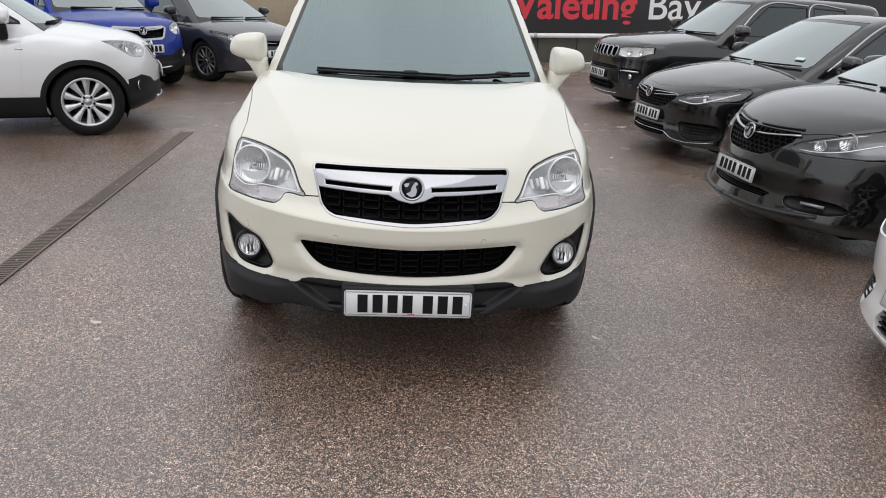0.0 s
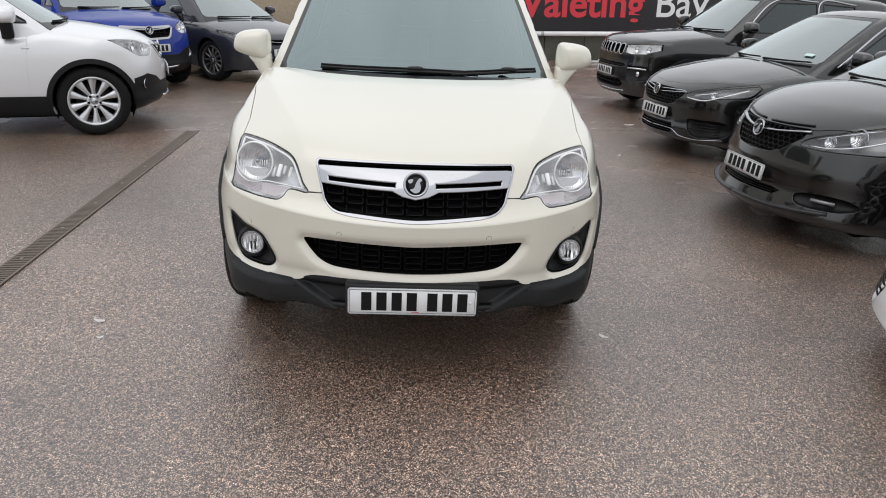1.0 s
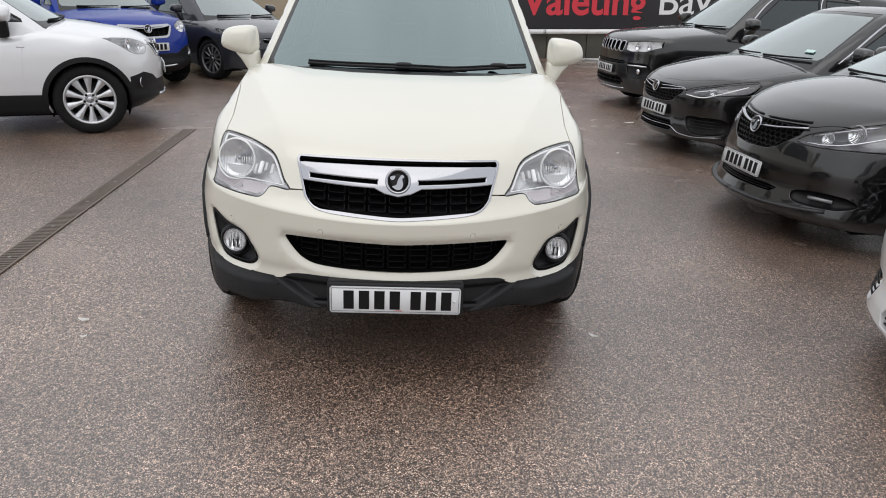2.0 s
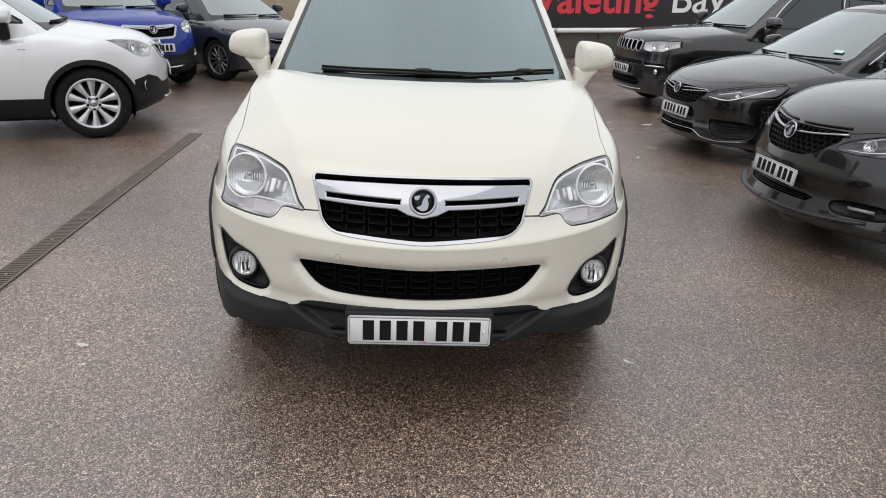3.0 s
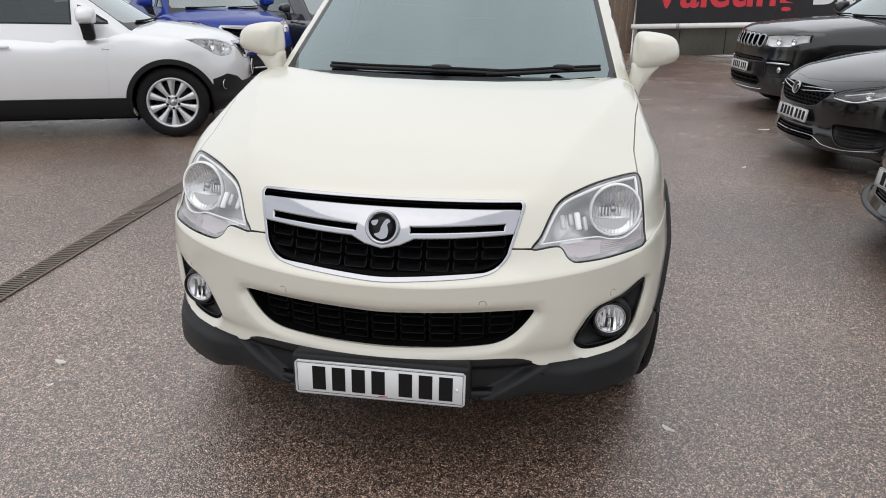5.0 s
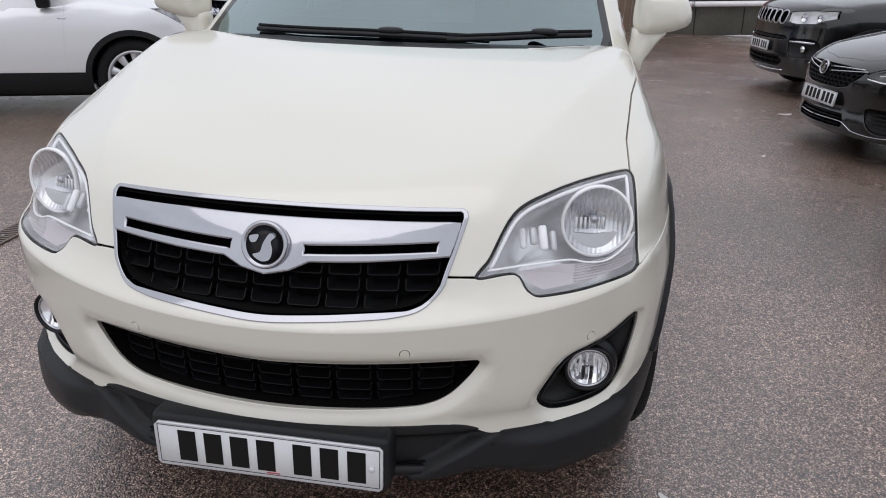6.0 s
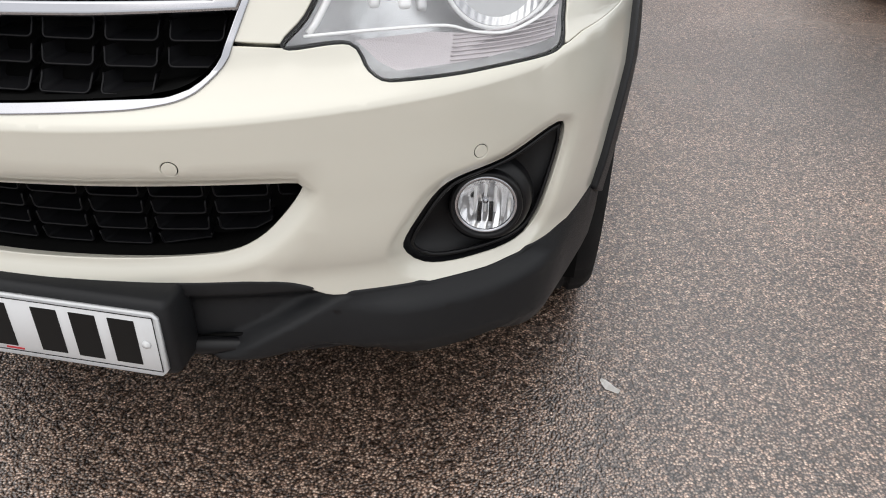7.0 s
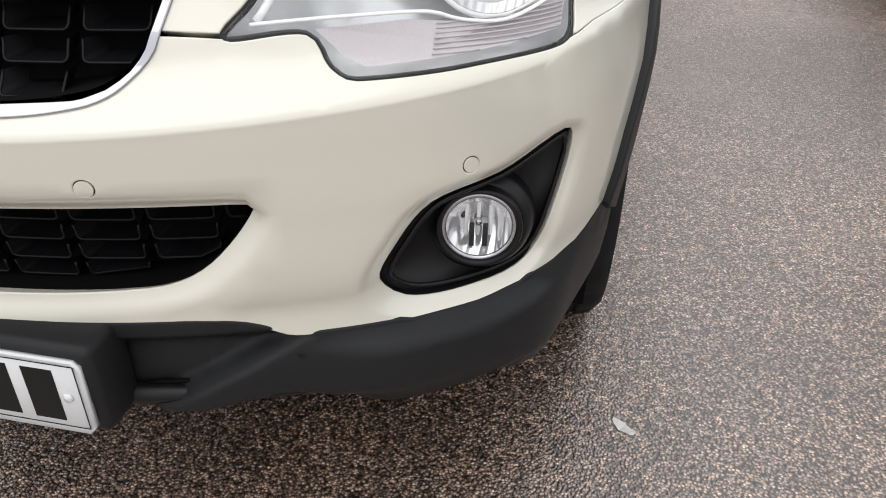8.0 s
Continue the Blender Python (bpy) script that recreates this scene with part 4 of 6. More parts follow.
def grille_cells(shell, parent, count, zs, pitch, deep, inside):
    """Moulded pockets of a grille in rows: each a tray with a round-cornered rim, open at the top; zs are the rows' lower lips."""
    step = zs[1] - zs[0]
    half, tall, r = pitch / 2 - 0.0075, step * 0.74, 0.006
    turn = [(-half + r - r * math.cos(a), r - r * math.sin(a)) for a in np.linspace(0, math.pi / 2, 5)]
    left = [(-half - 0.0008, tall), (-half, tall * 0.66)] + turn
    u = left + [(x, 0.0) for x in np.linspace(-half + 2 * r, half - 2 * r, 5)] + [(-x, z) for x, z in left[::-1]]
    for z in zs:
        for k in range(-count, count + 1):
            loop = [(k * pitch + x, z + h, x, h) for x, h in u if inside(k * pitch + x, z + h)]
            if len(loop) < 6:
                continue
            p = shell.on("front", [q[:2] for q in loop]) + np.array([0, deep, 0])
            bm = bmesh.new()
            rows = [[bm.verts.new(Vector(q)) for q in p]]
            for d, inset in ((0.012, 0.003), (0.034, 0.009)):
                rows.append([bm.verts.new(Vector((q[0] - math.copysign(min(inset, abs(o[2])), o[2]), q[1] + d, q[2] + (inset * 0.55 if o[3] < tall * 0.7 else 0)))) for q, o in zip(p, loop)])
            for a, b in zip(rows, rows[1:]):
                for i in range(len(a) - 1):
                    bm.faces.new((a[i], a[i + 1], b[i + 1], b[i]))
            bmesh.ops.recalc_face_normals(bm, faces=bm.faces)
            cell = part("grille_cell", bm, MESH_BLACK, parent)
            part("cell_rim", tube(p, 0.0016, 6), MESH_BLACK, cell)


def within(outline):
    p = np.array(outline, float)
    q = np.roll(p, -1, 0)

    def f(x, z):
        a = (p[:, 1] > z) != (q[:, 1] > z)
        xs = p[:, 0] + (z - p[:, 1]) / np.where(np.abs(q[:, 1] - p[:, 1]) < 1e-9, 1e-9, q[:, 1] - p[:, 1]) * (q[:, 0] - p[:, 0])
        return bool(((a & (x < xs)).sum() % 2) == 1)
    return f


# ---------------------------------------------------------------- the cream SUV
SUV.update(hubs=(0.95, 3.66), radius=0.358, rim=0.235, arch=0.405, wheel_turn=0, track=0.9145, spokes=7, spoke_look=(0.03, 0.04, 0, 0), clad_arch=True,
           door_cuts=[((1.55, 0.42), (1.42, 1.05)), ((2.75, 0.36), (2.75, 1.1))], mirror=(0.908, 1.52, 1.245, 1.0), flare=0.013, glass=GLASS, fine_grids=[("front", (-.52, .32), (.52, .455), .010), ("front", (-.8, .69), (.8, .76), .02), ("front", (-.84, .29), (.84, .36), .013), ("side", (.34, .29), (.56, .34), .013)], screen_rise=0.0, screen_in=(0.062, 0.047, 0.035), frit=0.030, lip=0.0022, cab_fine=0.04,
           windows=[[(1.75, 1.14), (2.62, 1.14), (2.62, 1.57), (2.2, 1.56)], [(2.72, 1.14), (3.5, 1.15), (3.5, 1.56), (2.72, 1.57)], [(3.6, 1.17), (4.15, 1.22), (3.95, 1.5), (3.6, 1.54)]])


def suv_bumper(c):
    """Tells the bumper's skin from that of the wings behind its seam."""
    return (c[1] < 0.31 and c[2] < 0.81) or (c[1] < 0.8 and c[2] < np.interp(c[1], (0.32, 0.36, 0.40, 0.48, 0.77), (0.770, 0.774, 0.780, 0.782, 0.786)))


def build_suv():
    s = SUV
    shell = Shell(body_field(s), (0, 1.6, 0.58), (0.9, 1.6, 0.6))
    v = lambda x, y, z: (x, 0.7071 * (y + z))  # noqa: E731
    lamp = ring([v(.430, .138, .799), v(.452, .165, .833), v(.497, .237, .915), v(.567, .308, .944), v(.645, .387, .957), v(.741, .486, .958), v(.757, .478, .947),
                 v(.767, .41, .885), v(.774, .378, .822), v(.768, .32, .776), v(.668, .219, .768), v(.562, .16, .762), v(.535, .16, .773), v(.507, .169, .803)], 0.010)
    fog = ring([(0.792, .650), (0.709, .62), (0.634, .597), (0.592, .541), (0.572, .488), (0.602, .45), (0.675, .443), (0.75, .458), (0.782, .535)], 0.015)
    mouth = ring(full([(0, .616), (.116, .619), (.308, .622), (.425, .6215), (.442, .620), (.448, .613), (.435, .590), (.416, .565), (.393, .540), (.367, .521), (.342, .510), (.316, .504), (.22, .496), (.1, .491), (0, .489)]), 0.014)
    grille = ring(full([(0, .928), (.2, .928), (.388, .925), (.396, .921), (.400, .912), (.368, .80), (.3655, .790), (.360, .780), (.353, .771), (.344, .762), (.332, .752), (.318, .745), (.30, .740), (.25, .733), (.1, .724), (0, .720)]), 0.010)
    bar = ring(full([(0, .902), (.2, .902), (.384, .899), (.369, .844), (.2, .836), (.09, .833), (.05, .815), (0, .805)]), 0.018, False)
    slit = ring([(.074, .863), (.350, .871), (.346, .847), (.076, .840)], 0.012, False)
    s["bevels"] = [(mouth, 0.034, 0.024), (fog, 0.022, 0.022)]
    edge_line = lambda x: np.interp(np.abs(x), (0.365, 0.41, 0.445, 0.472, 0.495, 0.60, 0.70, 0.79, 0.86, 0.90), (.460, .456, .444, .430, .4285, .428, .429, .441, .460, .475))  # noqa: E731
    edge_z = lambda x: sum(edge_line(np.abs(x) + d) for d in (-0.008, -0.004, 0.0, 0.004, 0.008)) / 5  # noqa: E731
    proud = lambda p: -0.001 + 0.024 * (1 - smooth_step(-0.028, -0.004, p[:, 2] - edge_z(p[:, 0]))) * (1 - 0.85 * smooth_step(0.30, 0.42, p[:, 1])) * smooth_step(0.47, 0.6, np.abs(p[:, 0]))  # noqa: E731
    s["bumper"] = suv_bumper
    s["sink"] = {"bumper_cladding": lambda p: -proud(p) + 0.034 * (1 - smooth_step(-0.035, 0.02, np.abs(p[:, 0]) - 0.36 - (p[:, 2] - 0.355) * 1.75)) * (1 - smooth_step(0.415, 0.445, p[:, 2]))}
    shell = Shell(body_field(s), (0, 1.6, 0.58), (0.9, 1.6, 0.6))
    bonnet = ring(full([(0, .646), (.2, .646), (.34, .648), (.43, .664), (.6, .80), (.748, 1.017), (.744, 1.14), (.768, 1.365), (.792, 1.49), (.775, 1.66), (.72, 1.742), (.66, 1.695), (.5, 1.615), (.25, 1.567), (0, 1.556)]), 0.03, False)
    cowl = ring(full([(0, 1.56), (.25, 1.566), (.5, 1.62), (.66, 1.70), (.715, 1.75), (.72, 1.83), (.3, 1.75), (0, 1.75)]), 0.04, False)
    xs = np.concatenate([np.linspace(0, 0.36, 20), np.linspace(0.37, 0.79, 44)])
    edge = shell.on("front", np.stack([xs, edge_z(xs)], 1))
    rear = shell.on("side", ring([(.43, .455), (.50, .475), (.56, .44), (.58, .37), (.58, .318)], 0.02, False, False))
    foot = shell.cast(np.array([(x, y, 0.0) for x, y in ((.80, .62), (.6, .5), (.3, .4), (0, .36))]), (0, 0, 1.0))
    half = np.concatenate([edge, rear, foot])
    clad = np.concatenate([half, (half[::-1] * (-1, 1, 1))[1:-1]])
    det = [("bonnet_gap", "slant", grown(bonnet, 0.004), None, 0, 0, 0, ""), ("bonnet", "slant", grown(bonnet, -0.004), CREAM, 0, 0.002, 0.02, "cream bonnet with two raised creases"),
           ("cowl", "slant", cowl, CLADDING, -0.012, 0.0, 0.0, "black plastic cowl"),
           ("bumper_cladding", "space", clad, CLADDING, 0.003, 0.005, 0.02, "black textured lower bumper")]
    crease = band([(x, .712 + .085 * x * x) for x in np.linspace(-.75, .75, 51)], 0.007, 0.02)
    det.insert(0, ("", "front", crease, None, 0, 0, 0, ""))
    for d, w in ((0.0125, 0.008), (-0.012, 0.008), (0.027, 0.008)):
        det.insert(0, ("", "front", band([(x, .712 + d + .085 * x * x) for x in np.linspace(-.75, .75, 51)], w, 0.02), None, 0, 0, 0, ""))
    for d in (0.031, 0.021, 0.011):
        det += [("", "front", grown(mouth, d), None, 0, 0, 0, ""), ("", "front", grown(fog, d * 0.7), None, 0, 0, 0, ""), ("", "front", mirrored(grown(fog, d * 0.7)), None, 0, 0, 0, "")]
    for k in (-1, 1):
        for d0, d1 in ((-0.036, -0.022), (-0.01, 0.004), (0.016, 0.03)):
            q = [(k * (.36 + d0 - .0175), .345), (k * (.36 + d1 - .0175), .345), (k * (.36 + d1 + .119), .423), (k * (.36 + d0 + .119), .423)]
            det.append(("bumper_cladding", "front", ring(q, 0.02, False), CLADDING, 0.003, 0.005, 0.02, "black textured lower bumper"))
    det.append(("bumper_cladding", "front", ring([(-.43, .417), (.43, .417), (.43, .428), (-.43, .428)], 0.02, False), CLADDING, 0.003, 0.005, 0.02, "black textured lower bumper"))
    xs = np.linspace(-0.765, 0.765, 90)
    for dz, w in ((-0.011, 0.014), (-0.033, 0.012)):
        det.append(("bumper_cladding", "front", band(list(zip(xs, edge_z(xs) + dz)), w, 0.015), CLADDING, 0.003, 0.005, 0.02, "black textured lower bumper"))
    ridge = band([(.455, .25), (.475, .30), (.58, .60), (.66, .83), (.74, 1.06)], 0.03, 0.04)
    det += [("bonnet", "top", ridge, CREAM, 0, 0.002, 0.02, "cream bonnet with two raised creases"), ("bonnet", "top", mirrored(ridge), CREAM, 0, 0.002, 0.02, "cream bonnet with two raised creases")]
    seam = shell.on("side", band([(.318, .769), (.36, .774), (.40, .780), (.48, .782), (.62, .784), (.77, .786)], 0.0034, 0.03))
    det += [("bumper_gap", "space", seam, None, 0, 0, 0, ""), ("bumper_gap", "space", (seam * (-1, 1, 1))[::-1], None, 0, 0, 0, "")]
    for k in (0, 1):
        f = (lambda o: o) if k == 0 else mirrored
        det += [("lamp_seal", "slant", f(grown(lamp, 0.0045)), SEALING, -0.003, 0.0, 0.01, ""), ("headlamp_lens", "slant", f(lamp), LENS, -0.002, 0.0, 0.0, "clear headlamp lens"),
                ("fog_hole", "front", f(fog), None, 0, 0, 0, "")]
    det += [("mouth", "front", mouth, None, 0, 0, 0, ""),
            ("grille_frame", "front", grille, CHROME, 0.003, 0.002, 0.02, "chrome grille surround"), ("grille_mouth", "front", ring(full([(0, .924), (.385, .9215), (.391, .918), (.393, .909), (.362, .80), (.359, .789), (.3535, .779), (.346, .769), (.337, .761), (.325, .753), (.311, .748), (.295, .744), (.22, .740), (.1, .733), (0, .729)]), 0.010), None, 0, 0, 0, ""),
            ("grille_wing", "front", bar, CHROME, 0.008, 0.006, 0.02, "chrome bar across the grille"), ("slit", "front", slit, None, 0, 0, 0, ""), ("slit", "front", mirrored(slit), None, 0, 0, 0, "")]
    for x, z in ((.298, .658), (.68, .648)):
        for k in (-1, 1):
            c = [(k * x + 0.0128 * math.cos(a) * (1 if x < .5 else .8), z + 0.0128 * math.sin(a)) for a in np.linspace(0, 2 * math.pi, 20, endpoint=False)]
            c2 = [(k * x + 0.0094 * math.cos(a) * (1 if x < .5 else .8), z + 0.0094 * math.sin(a)) for a in np.linspace(0, 2 * math.pi, 20, endpoint=False)]
            det += [("sensor_gap", "front", np.array(c), SEAL, -0.002, 0, 0.0, ""), ("parking_sensor", "front", np.array(c2), CREAM, 0.0005, 0.0003, 0.002, "")]
    top, _ = car(s, CREAM, "suv", "cream-white compact SUV with black lower cladding and chrome grille", pose(-0.0039, 0, 0, 0, 0, -1.5), det, fine=0.03, cars_group="")
    shell = Shell(body_field(s), (0, s["length"] * 0.42, 0.58), (0.9, s["length"] * 0.4, 0.6))
    # headlamps
    for k in (-1, 1):
        o = lamp if k > 0 else mirrored(lamp)
        house, c, nm = inner_bowl(shell, grown(o, -0.004), "slant", top, LAMP_GREY, 0.095)
        main = shell.on("front", [(k * 0.683, 0.868)])[0]
        nmain = (Vector((k * 0.25, -1, 0.12))).normalized()
        bowl_lamp(house, Vector(main) + Vector((-k * 0.008, 0.036, 0)), nmain, 0.076, 0.042, mat=HEAD_MIRROR, rim=LAMP_RIM)
        at = facing(Vector(main) + Vector((-k * 0.008, 0.034, 0)), nmain)
        chord = [(0.0745 * math.cos(a), 0.0745 * math.sin(a)) for a in np.linspace(math.radians(198), math.radians(342), 22)]
        chord += [(x, -0.023 - 0.010 * (1 - (x / 0.071) ** 2)) for x in np.linspace(0.066, -0.066, 9)]
        bm = bmesh.new()
        rows = [[bm.verts.new(at @ Vector((x, y, h - 0.012 - 0.10 * (y + 0.074)))) for x, y in chord] for h in (0.0, -0.012)]
        for i in range(len(chord)):
            bm.faces.new((rows[0][i], rows[0][(i + 1) % len(chord)], rows[1][(i + 1) % len(chord)], rows[1][i]))
        bm.faces.new(rows[0])
        bmesh.ops.recalc_face_normals(bm, faces=bm.faces)
        part("lamp_shield", bm, SHIELD, house, smooth=False)
        turn = shell.on("front", [(k * 0.548, 0.852)])[0]
        # white and grey facets put the reflector's bright and dim streaks into colour
        for dx, dz, w, h, mat in ((-0.034, -0.006, 0.016, 0.046, LAMP_RIM), (-0.012, 0.004, 0.016, 0.040, SHIELD), (0.010, 0.002, 0.018, 0.056, LAMP_RIM),
                                  (0.032, -0.006, 0.014, 0.046, SHIELD)):
            part("streak_facet", slab((w, h, 0.012), 0.0055, facing(Vector(turn) + Vector((k * dx, 0.038 + 0.3 * abs(dx), dz)), (k * 0.1, -1, 0.7)) @ pose(0, 0, 0, 0, 0, k * 7)), mat, house)
        trim = shell.on("slant", grown(o, -0.012))
        trim = trim[trim[:, 2] > 0.815]
        hop = np.linalg.norm(np.diff(trim, axis=0), axis=1)
        if hop.max() > 0.05:
            trim = np.roll(trim, -(int(hop.argmax()) + 1), 0)
        part("lamp_trim", tube(trim - shell.normal(trim) * 0.012, 0.0048, 6), LAMP_RIM, house)
        for j in range(7):
            p0, p1 = (at @ Vector(((j - 3) * 0.0105 - 0.008 * k, y, -0.030)) for y in (-0.022, 0.004))
            part("lamp_flute", tube([p0, p1], 0.0028, 6, up=(0, 1, 0)), LAMP_RIM, house)
        strip = [shell.on("front", [(k * x, z)])[0] + np.array([0, 0.012, 0]) for x, z in ((.448, .808), (.54, .813), (.62, .813), (.655, .803), (.70, .798), (.742, .812), (.763, .832))]
        part("lamp_strip", tube(ring(strip, 0.015, True, False), 0.0036, 8, flat=0.6), LAMP_RIM, house)
        ind = ring([(.510, .802), (.60, .807), (.69, .797), (.764, .820), (.763, .781), (.668, .772), (.566, .766), (.540, .777)], 0.012, False)
        p = shell.on("front", ind * (k, 1))
        bm = bmesh.new()
        mid = bm.verts.new(Vector(shell.on("front", [(k * .65, .783)])[0]) + Vector((0, 0.014, 0)))
        rim = [bm.verts.new(Vector(q) + Vector((0, 0.014, 0))) for q in p]
        for i in range(len(rim)):
            bm.faces.new((mid, rim[i], rim[(i + 1) % len(rim)]))
        bmesh.ops.recalc_face_normals(bm, faces=bm.faces)
        lit = part("indicator", bm, RIBBED, house, "frosted ribbed indicator")
        hold = within(ind)
        for z in np.arange(0.7645, 0.815, 0.0046):
            run = [(k * x, z) for x in np.arange(0.63, 0.775, 0.012) if hold(x, z)]
            if len(run) > 3:
                part("rib", tube(shell.on("front", run) + np.array([0, 0.0125, 0]), 0.0013, 5), RIBBED, lit)
    # fog lamps in their black bezels
    for k in (-1, 1):
        o = fog if k > 0 else mirrored(fog)
        bez, c, nm = inner_bowl(shell, o, "front", top, PLASTIC, 0.035, "fog_bezel", 0.8)
        p = Vector(shell.on("front", [(k * 0.688, 0.533)])[0]) + Vector((0, 0.012, 0))
        d = Vector((k * 0.18, -1, 0.02)).normalized()
        part("bezel_tube", lathe([(0.057, -0.05), (0.058, -0.004), (0.055, 0.002), (0.050, -0.004), (0.048, -0.05)], 40, facing(p, d), closed=True), PLASTIC, bez)
        part("bezel_collar", lathe([(0.080, -0.05), (0.074, -0.03), (0.066, -0.018), (0.060, -0.014), (0.057, -0.02), (0.057, -0.05)], 44, facing(p - d * 0.004 + Vector((0, 0, -0.006)), d), closed=True), PLASTIC, bez)
        lip = shell.on("front", grown(o, -0.011))
        part("bezel_lip", tube(np.concatenate([lip, lip[:2]]) + np.array([0, 0.010, 0]), 0.0035, 6), PLASTIC, bez)
        r = bowl_lamp(bez, p - d * 0.008, d, 0.044, 0.03, True, "fog_reflector", mat=FOG_MIRROR)
        for j in (-1, 0, 1):
            part("fog_flute", slab((0.005, 0.05, 0.010), 0.002, facing(p - d * 0.03, d) @ pose(j * 0.016, 0.002, 0)), LAMP_RIM, r)
        for j in (-1, 1):
            part("fog_slot", slab((0.007, 0.034, 0.006), 0.001, facing(p - d * 0.016, d) @ pose(j * 0.009, -0.016, 0)), PLASTIC, r)
        part("fog_lens", lathe([(0.046, -0.004), (0.034, 0.004), (0.016, 0.008), (0.001, 0.009)], 40, facing(p - d * 0.004, d), cap=False), LENS, bez)
    # grilles
    def backing(o, deep, name):
        p = shell.on("front", o)
        bm = bmesh.new()
        rows = [[bm.verts.new(Vector(q) + Vector((0, d, 0))) for q in p] for d in (0.004, deep)]
        for i in range(len(p)):
            bm.faces.new((rows[0][i], rows[0][(i + 1) % len(p)], rows[1][(i + 1) % len(p)], rows[1][i]))
        bm.faces.new(rows[1])
        bmesh.ops.recalc_face_normals(bm, faces=bm.faces)
        return part(name, bm, DARK, top, smooth=False)
    up = backing(grown(grille, -0.012), 0.07, "upper_grille")
    lowg = backing(mouth, 0.07, "lower_grille")
    mouth_up = within(grown(grille, -0.006))
    grille_cells(shell, up, 4, (0.742, 0.772, 0.802, 0.832), 0.0795, 0.022, lambda x, z: mouth_up(x, z) and z < 0.838)
    grille_cells(shell, lowg, 5, (0.500, 0.528, 0.556, 0.584), 0.0875, 0.04, within(grown(mouth, -0.004)))
    bp = shell.on("front", [(0, 0.862)])[0]
    badge(top, Vector(bp) + Vector((0, -0.018, 0)), (0, -1, 0.32), 0.050)
    # number plate on its holder
    part("plate_holder", slab((0.545, 0.075, 0.135), 0.012, pose(0, 0.043, 0.396)), CLADDING, top)
    number_plate(top, facing((0, 0.001, 0.393), (0, -1, 0.02)))
    dam = shell.on("front", ring([(0, .362), (.3, .355), (.55, .340), (.70, .327), (.79, .318)], 0.03, True, False))
    for k in (-1, 1):
        part("air_dam", tube(dam * (k, 1, 1) + np.array([0, 0.022, -0.018]), [0.005 + 0.016 * max(0.0, 1 - abs(float(q[0])) / 0.5) ** 0.5 for q in dam], 8), PLASTIC, top)
        slot = shell.on("front", [(k * x, .353) for x in (.275, .30, .33, .36, .385)]) + np.array([0, 0.026, 0])
        part("air_slot", tube(slot, [0.001, 0.003, 0.0035, 0.003, 0.001], 8), DARK, top)
    # unseen slab added behind the chin to shade the ground under the nose
    part("shade_slab", slab((1.2, 0.02, 0.10), 0.006, pose(0, 0.45, 0.228)), DARK, top)
    part("plate_screw", lathe([(0.007, 0), (0.006, 0.003), (0.001, 0.004)], 14, facing((0.236, -0.002, 0.393), (0, -1, 0.02))), PLATE, top)
    # wipers
    for hump, blade in (((0.0, 1.20, 1.183), [(-.50, 1.285, 1.165), (-.3, 1.215, 1.168), (0.0, 1.185, 1.170), (.33, 1.21, 1.163)]),
                        ((.505, 1.28, 1.19), [(.19, 1.188, 1.162), (.35, 1.215, 1.170), (.505, 1.268, 1.178), (.66, 1.35, 1.18)])):
        arm = part("wiper", tube(ring(blade, 0.05, True, False), 0.0085, 8), PLASTIC, top)
        part("wiper_blade", tube(ring(np.array(blade) + (0, 0.012, 0.012), 0.05, True, False), 0.006, 6), RUBBER, arm)
        part("wiper_cap", ball((.045, .022, .013), pose(*hump), power=2.6), PLASTIC, arm)
    return top


build_suv()


# ---------------------------------------------------------------- the parked cars round it
def base_spec(**k):
    s = dict(bow=0.42, wrap=0.9, power=9, corner=0.10, edge=0.06, crown=0.10, fall=0.2, taper=0.04, under=0.2, clad_arch=False, lip=0.004, rim=0.225, radius=0.33, arch=0.37,
             tail=[(0.2, 0.12), (0.5, 0.02), (0.9, 0.06), (1.2, 0.15)], spokes=5, spoke_look=(0.03, 0.045, 0, 0), screen_bow=0.4, tumble=0.36, rear_lean=0.6)
    s.update(k)
    return s


def side_windows(s):
    """Front and rear door glass and a quarter light, between belt and roof."""
    y0, z0, y1, z1 = s["screen"]
    b, t = z0 + 0.015 + s.get("belt_up", 0), z1 - 0.03
    mid = y0 + 0.5 * (s["rear_foot"] - y0) + 0.1
    foot = y0 + s.get("window_foot", 0.62)
    end = s["rear_foot"] - 0.45
    s["windows"] = [[(foot, b), (mid - 0.05, b + 0.01), (mid - 0.05, t), (y1 + s.get("window_head", 0.28), t - 0.01)], [(mid + 0.05, b + 0.01), (end - 0.3, b + 0.03), (end - 0.42, t - 0.02), (mid + 0.05, t)]]
    return s


def lamp_pair(shell, top, outline, view, spots, deep=0.06, mat=None):
    """Housings and bowls behind both headlamp lenses. spots: (x, z, radius)."""
    for k in (-1, 1):
        o = np.array(outline) if k > 0 else mirrored(outline)
        house, c, nm = inner_bowl(shell, grown(o, -0.004), view, top, mat or LAMP_DARK, deep)
        for x, z, r in spots:
            p = shell.on("front", [(k * x, z)])[0]
            if not np.isnan(p).any():
                bowl_lamp(house, Vector(p) + Vector((-k * 0.01, 0.035, 0)), (k * 0.3, -1, 0.1), r, r * 0.8)


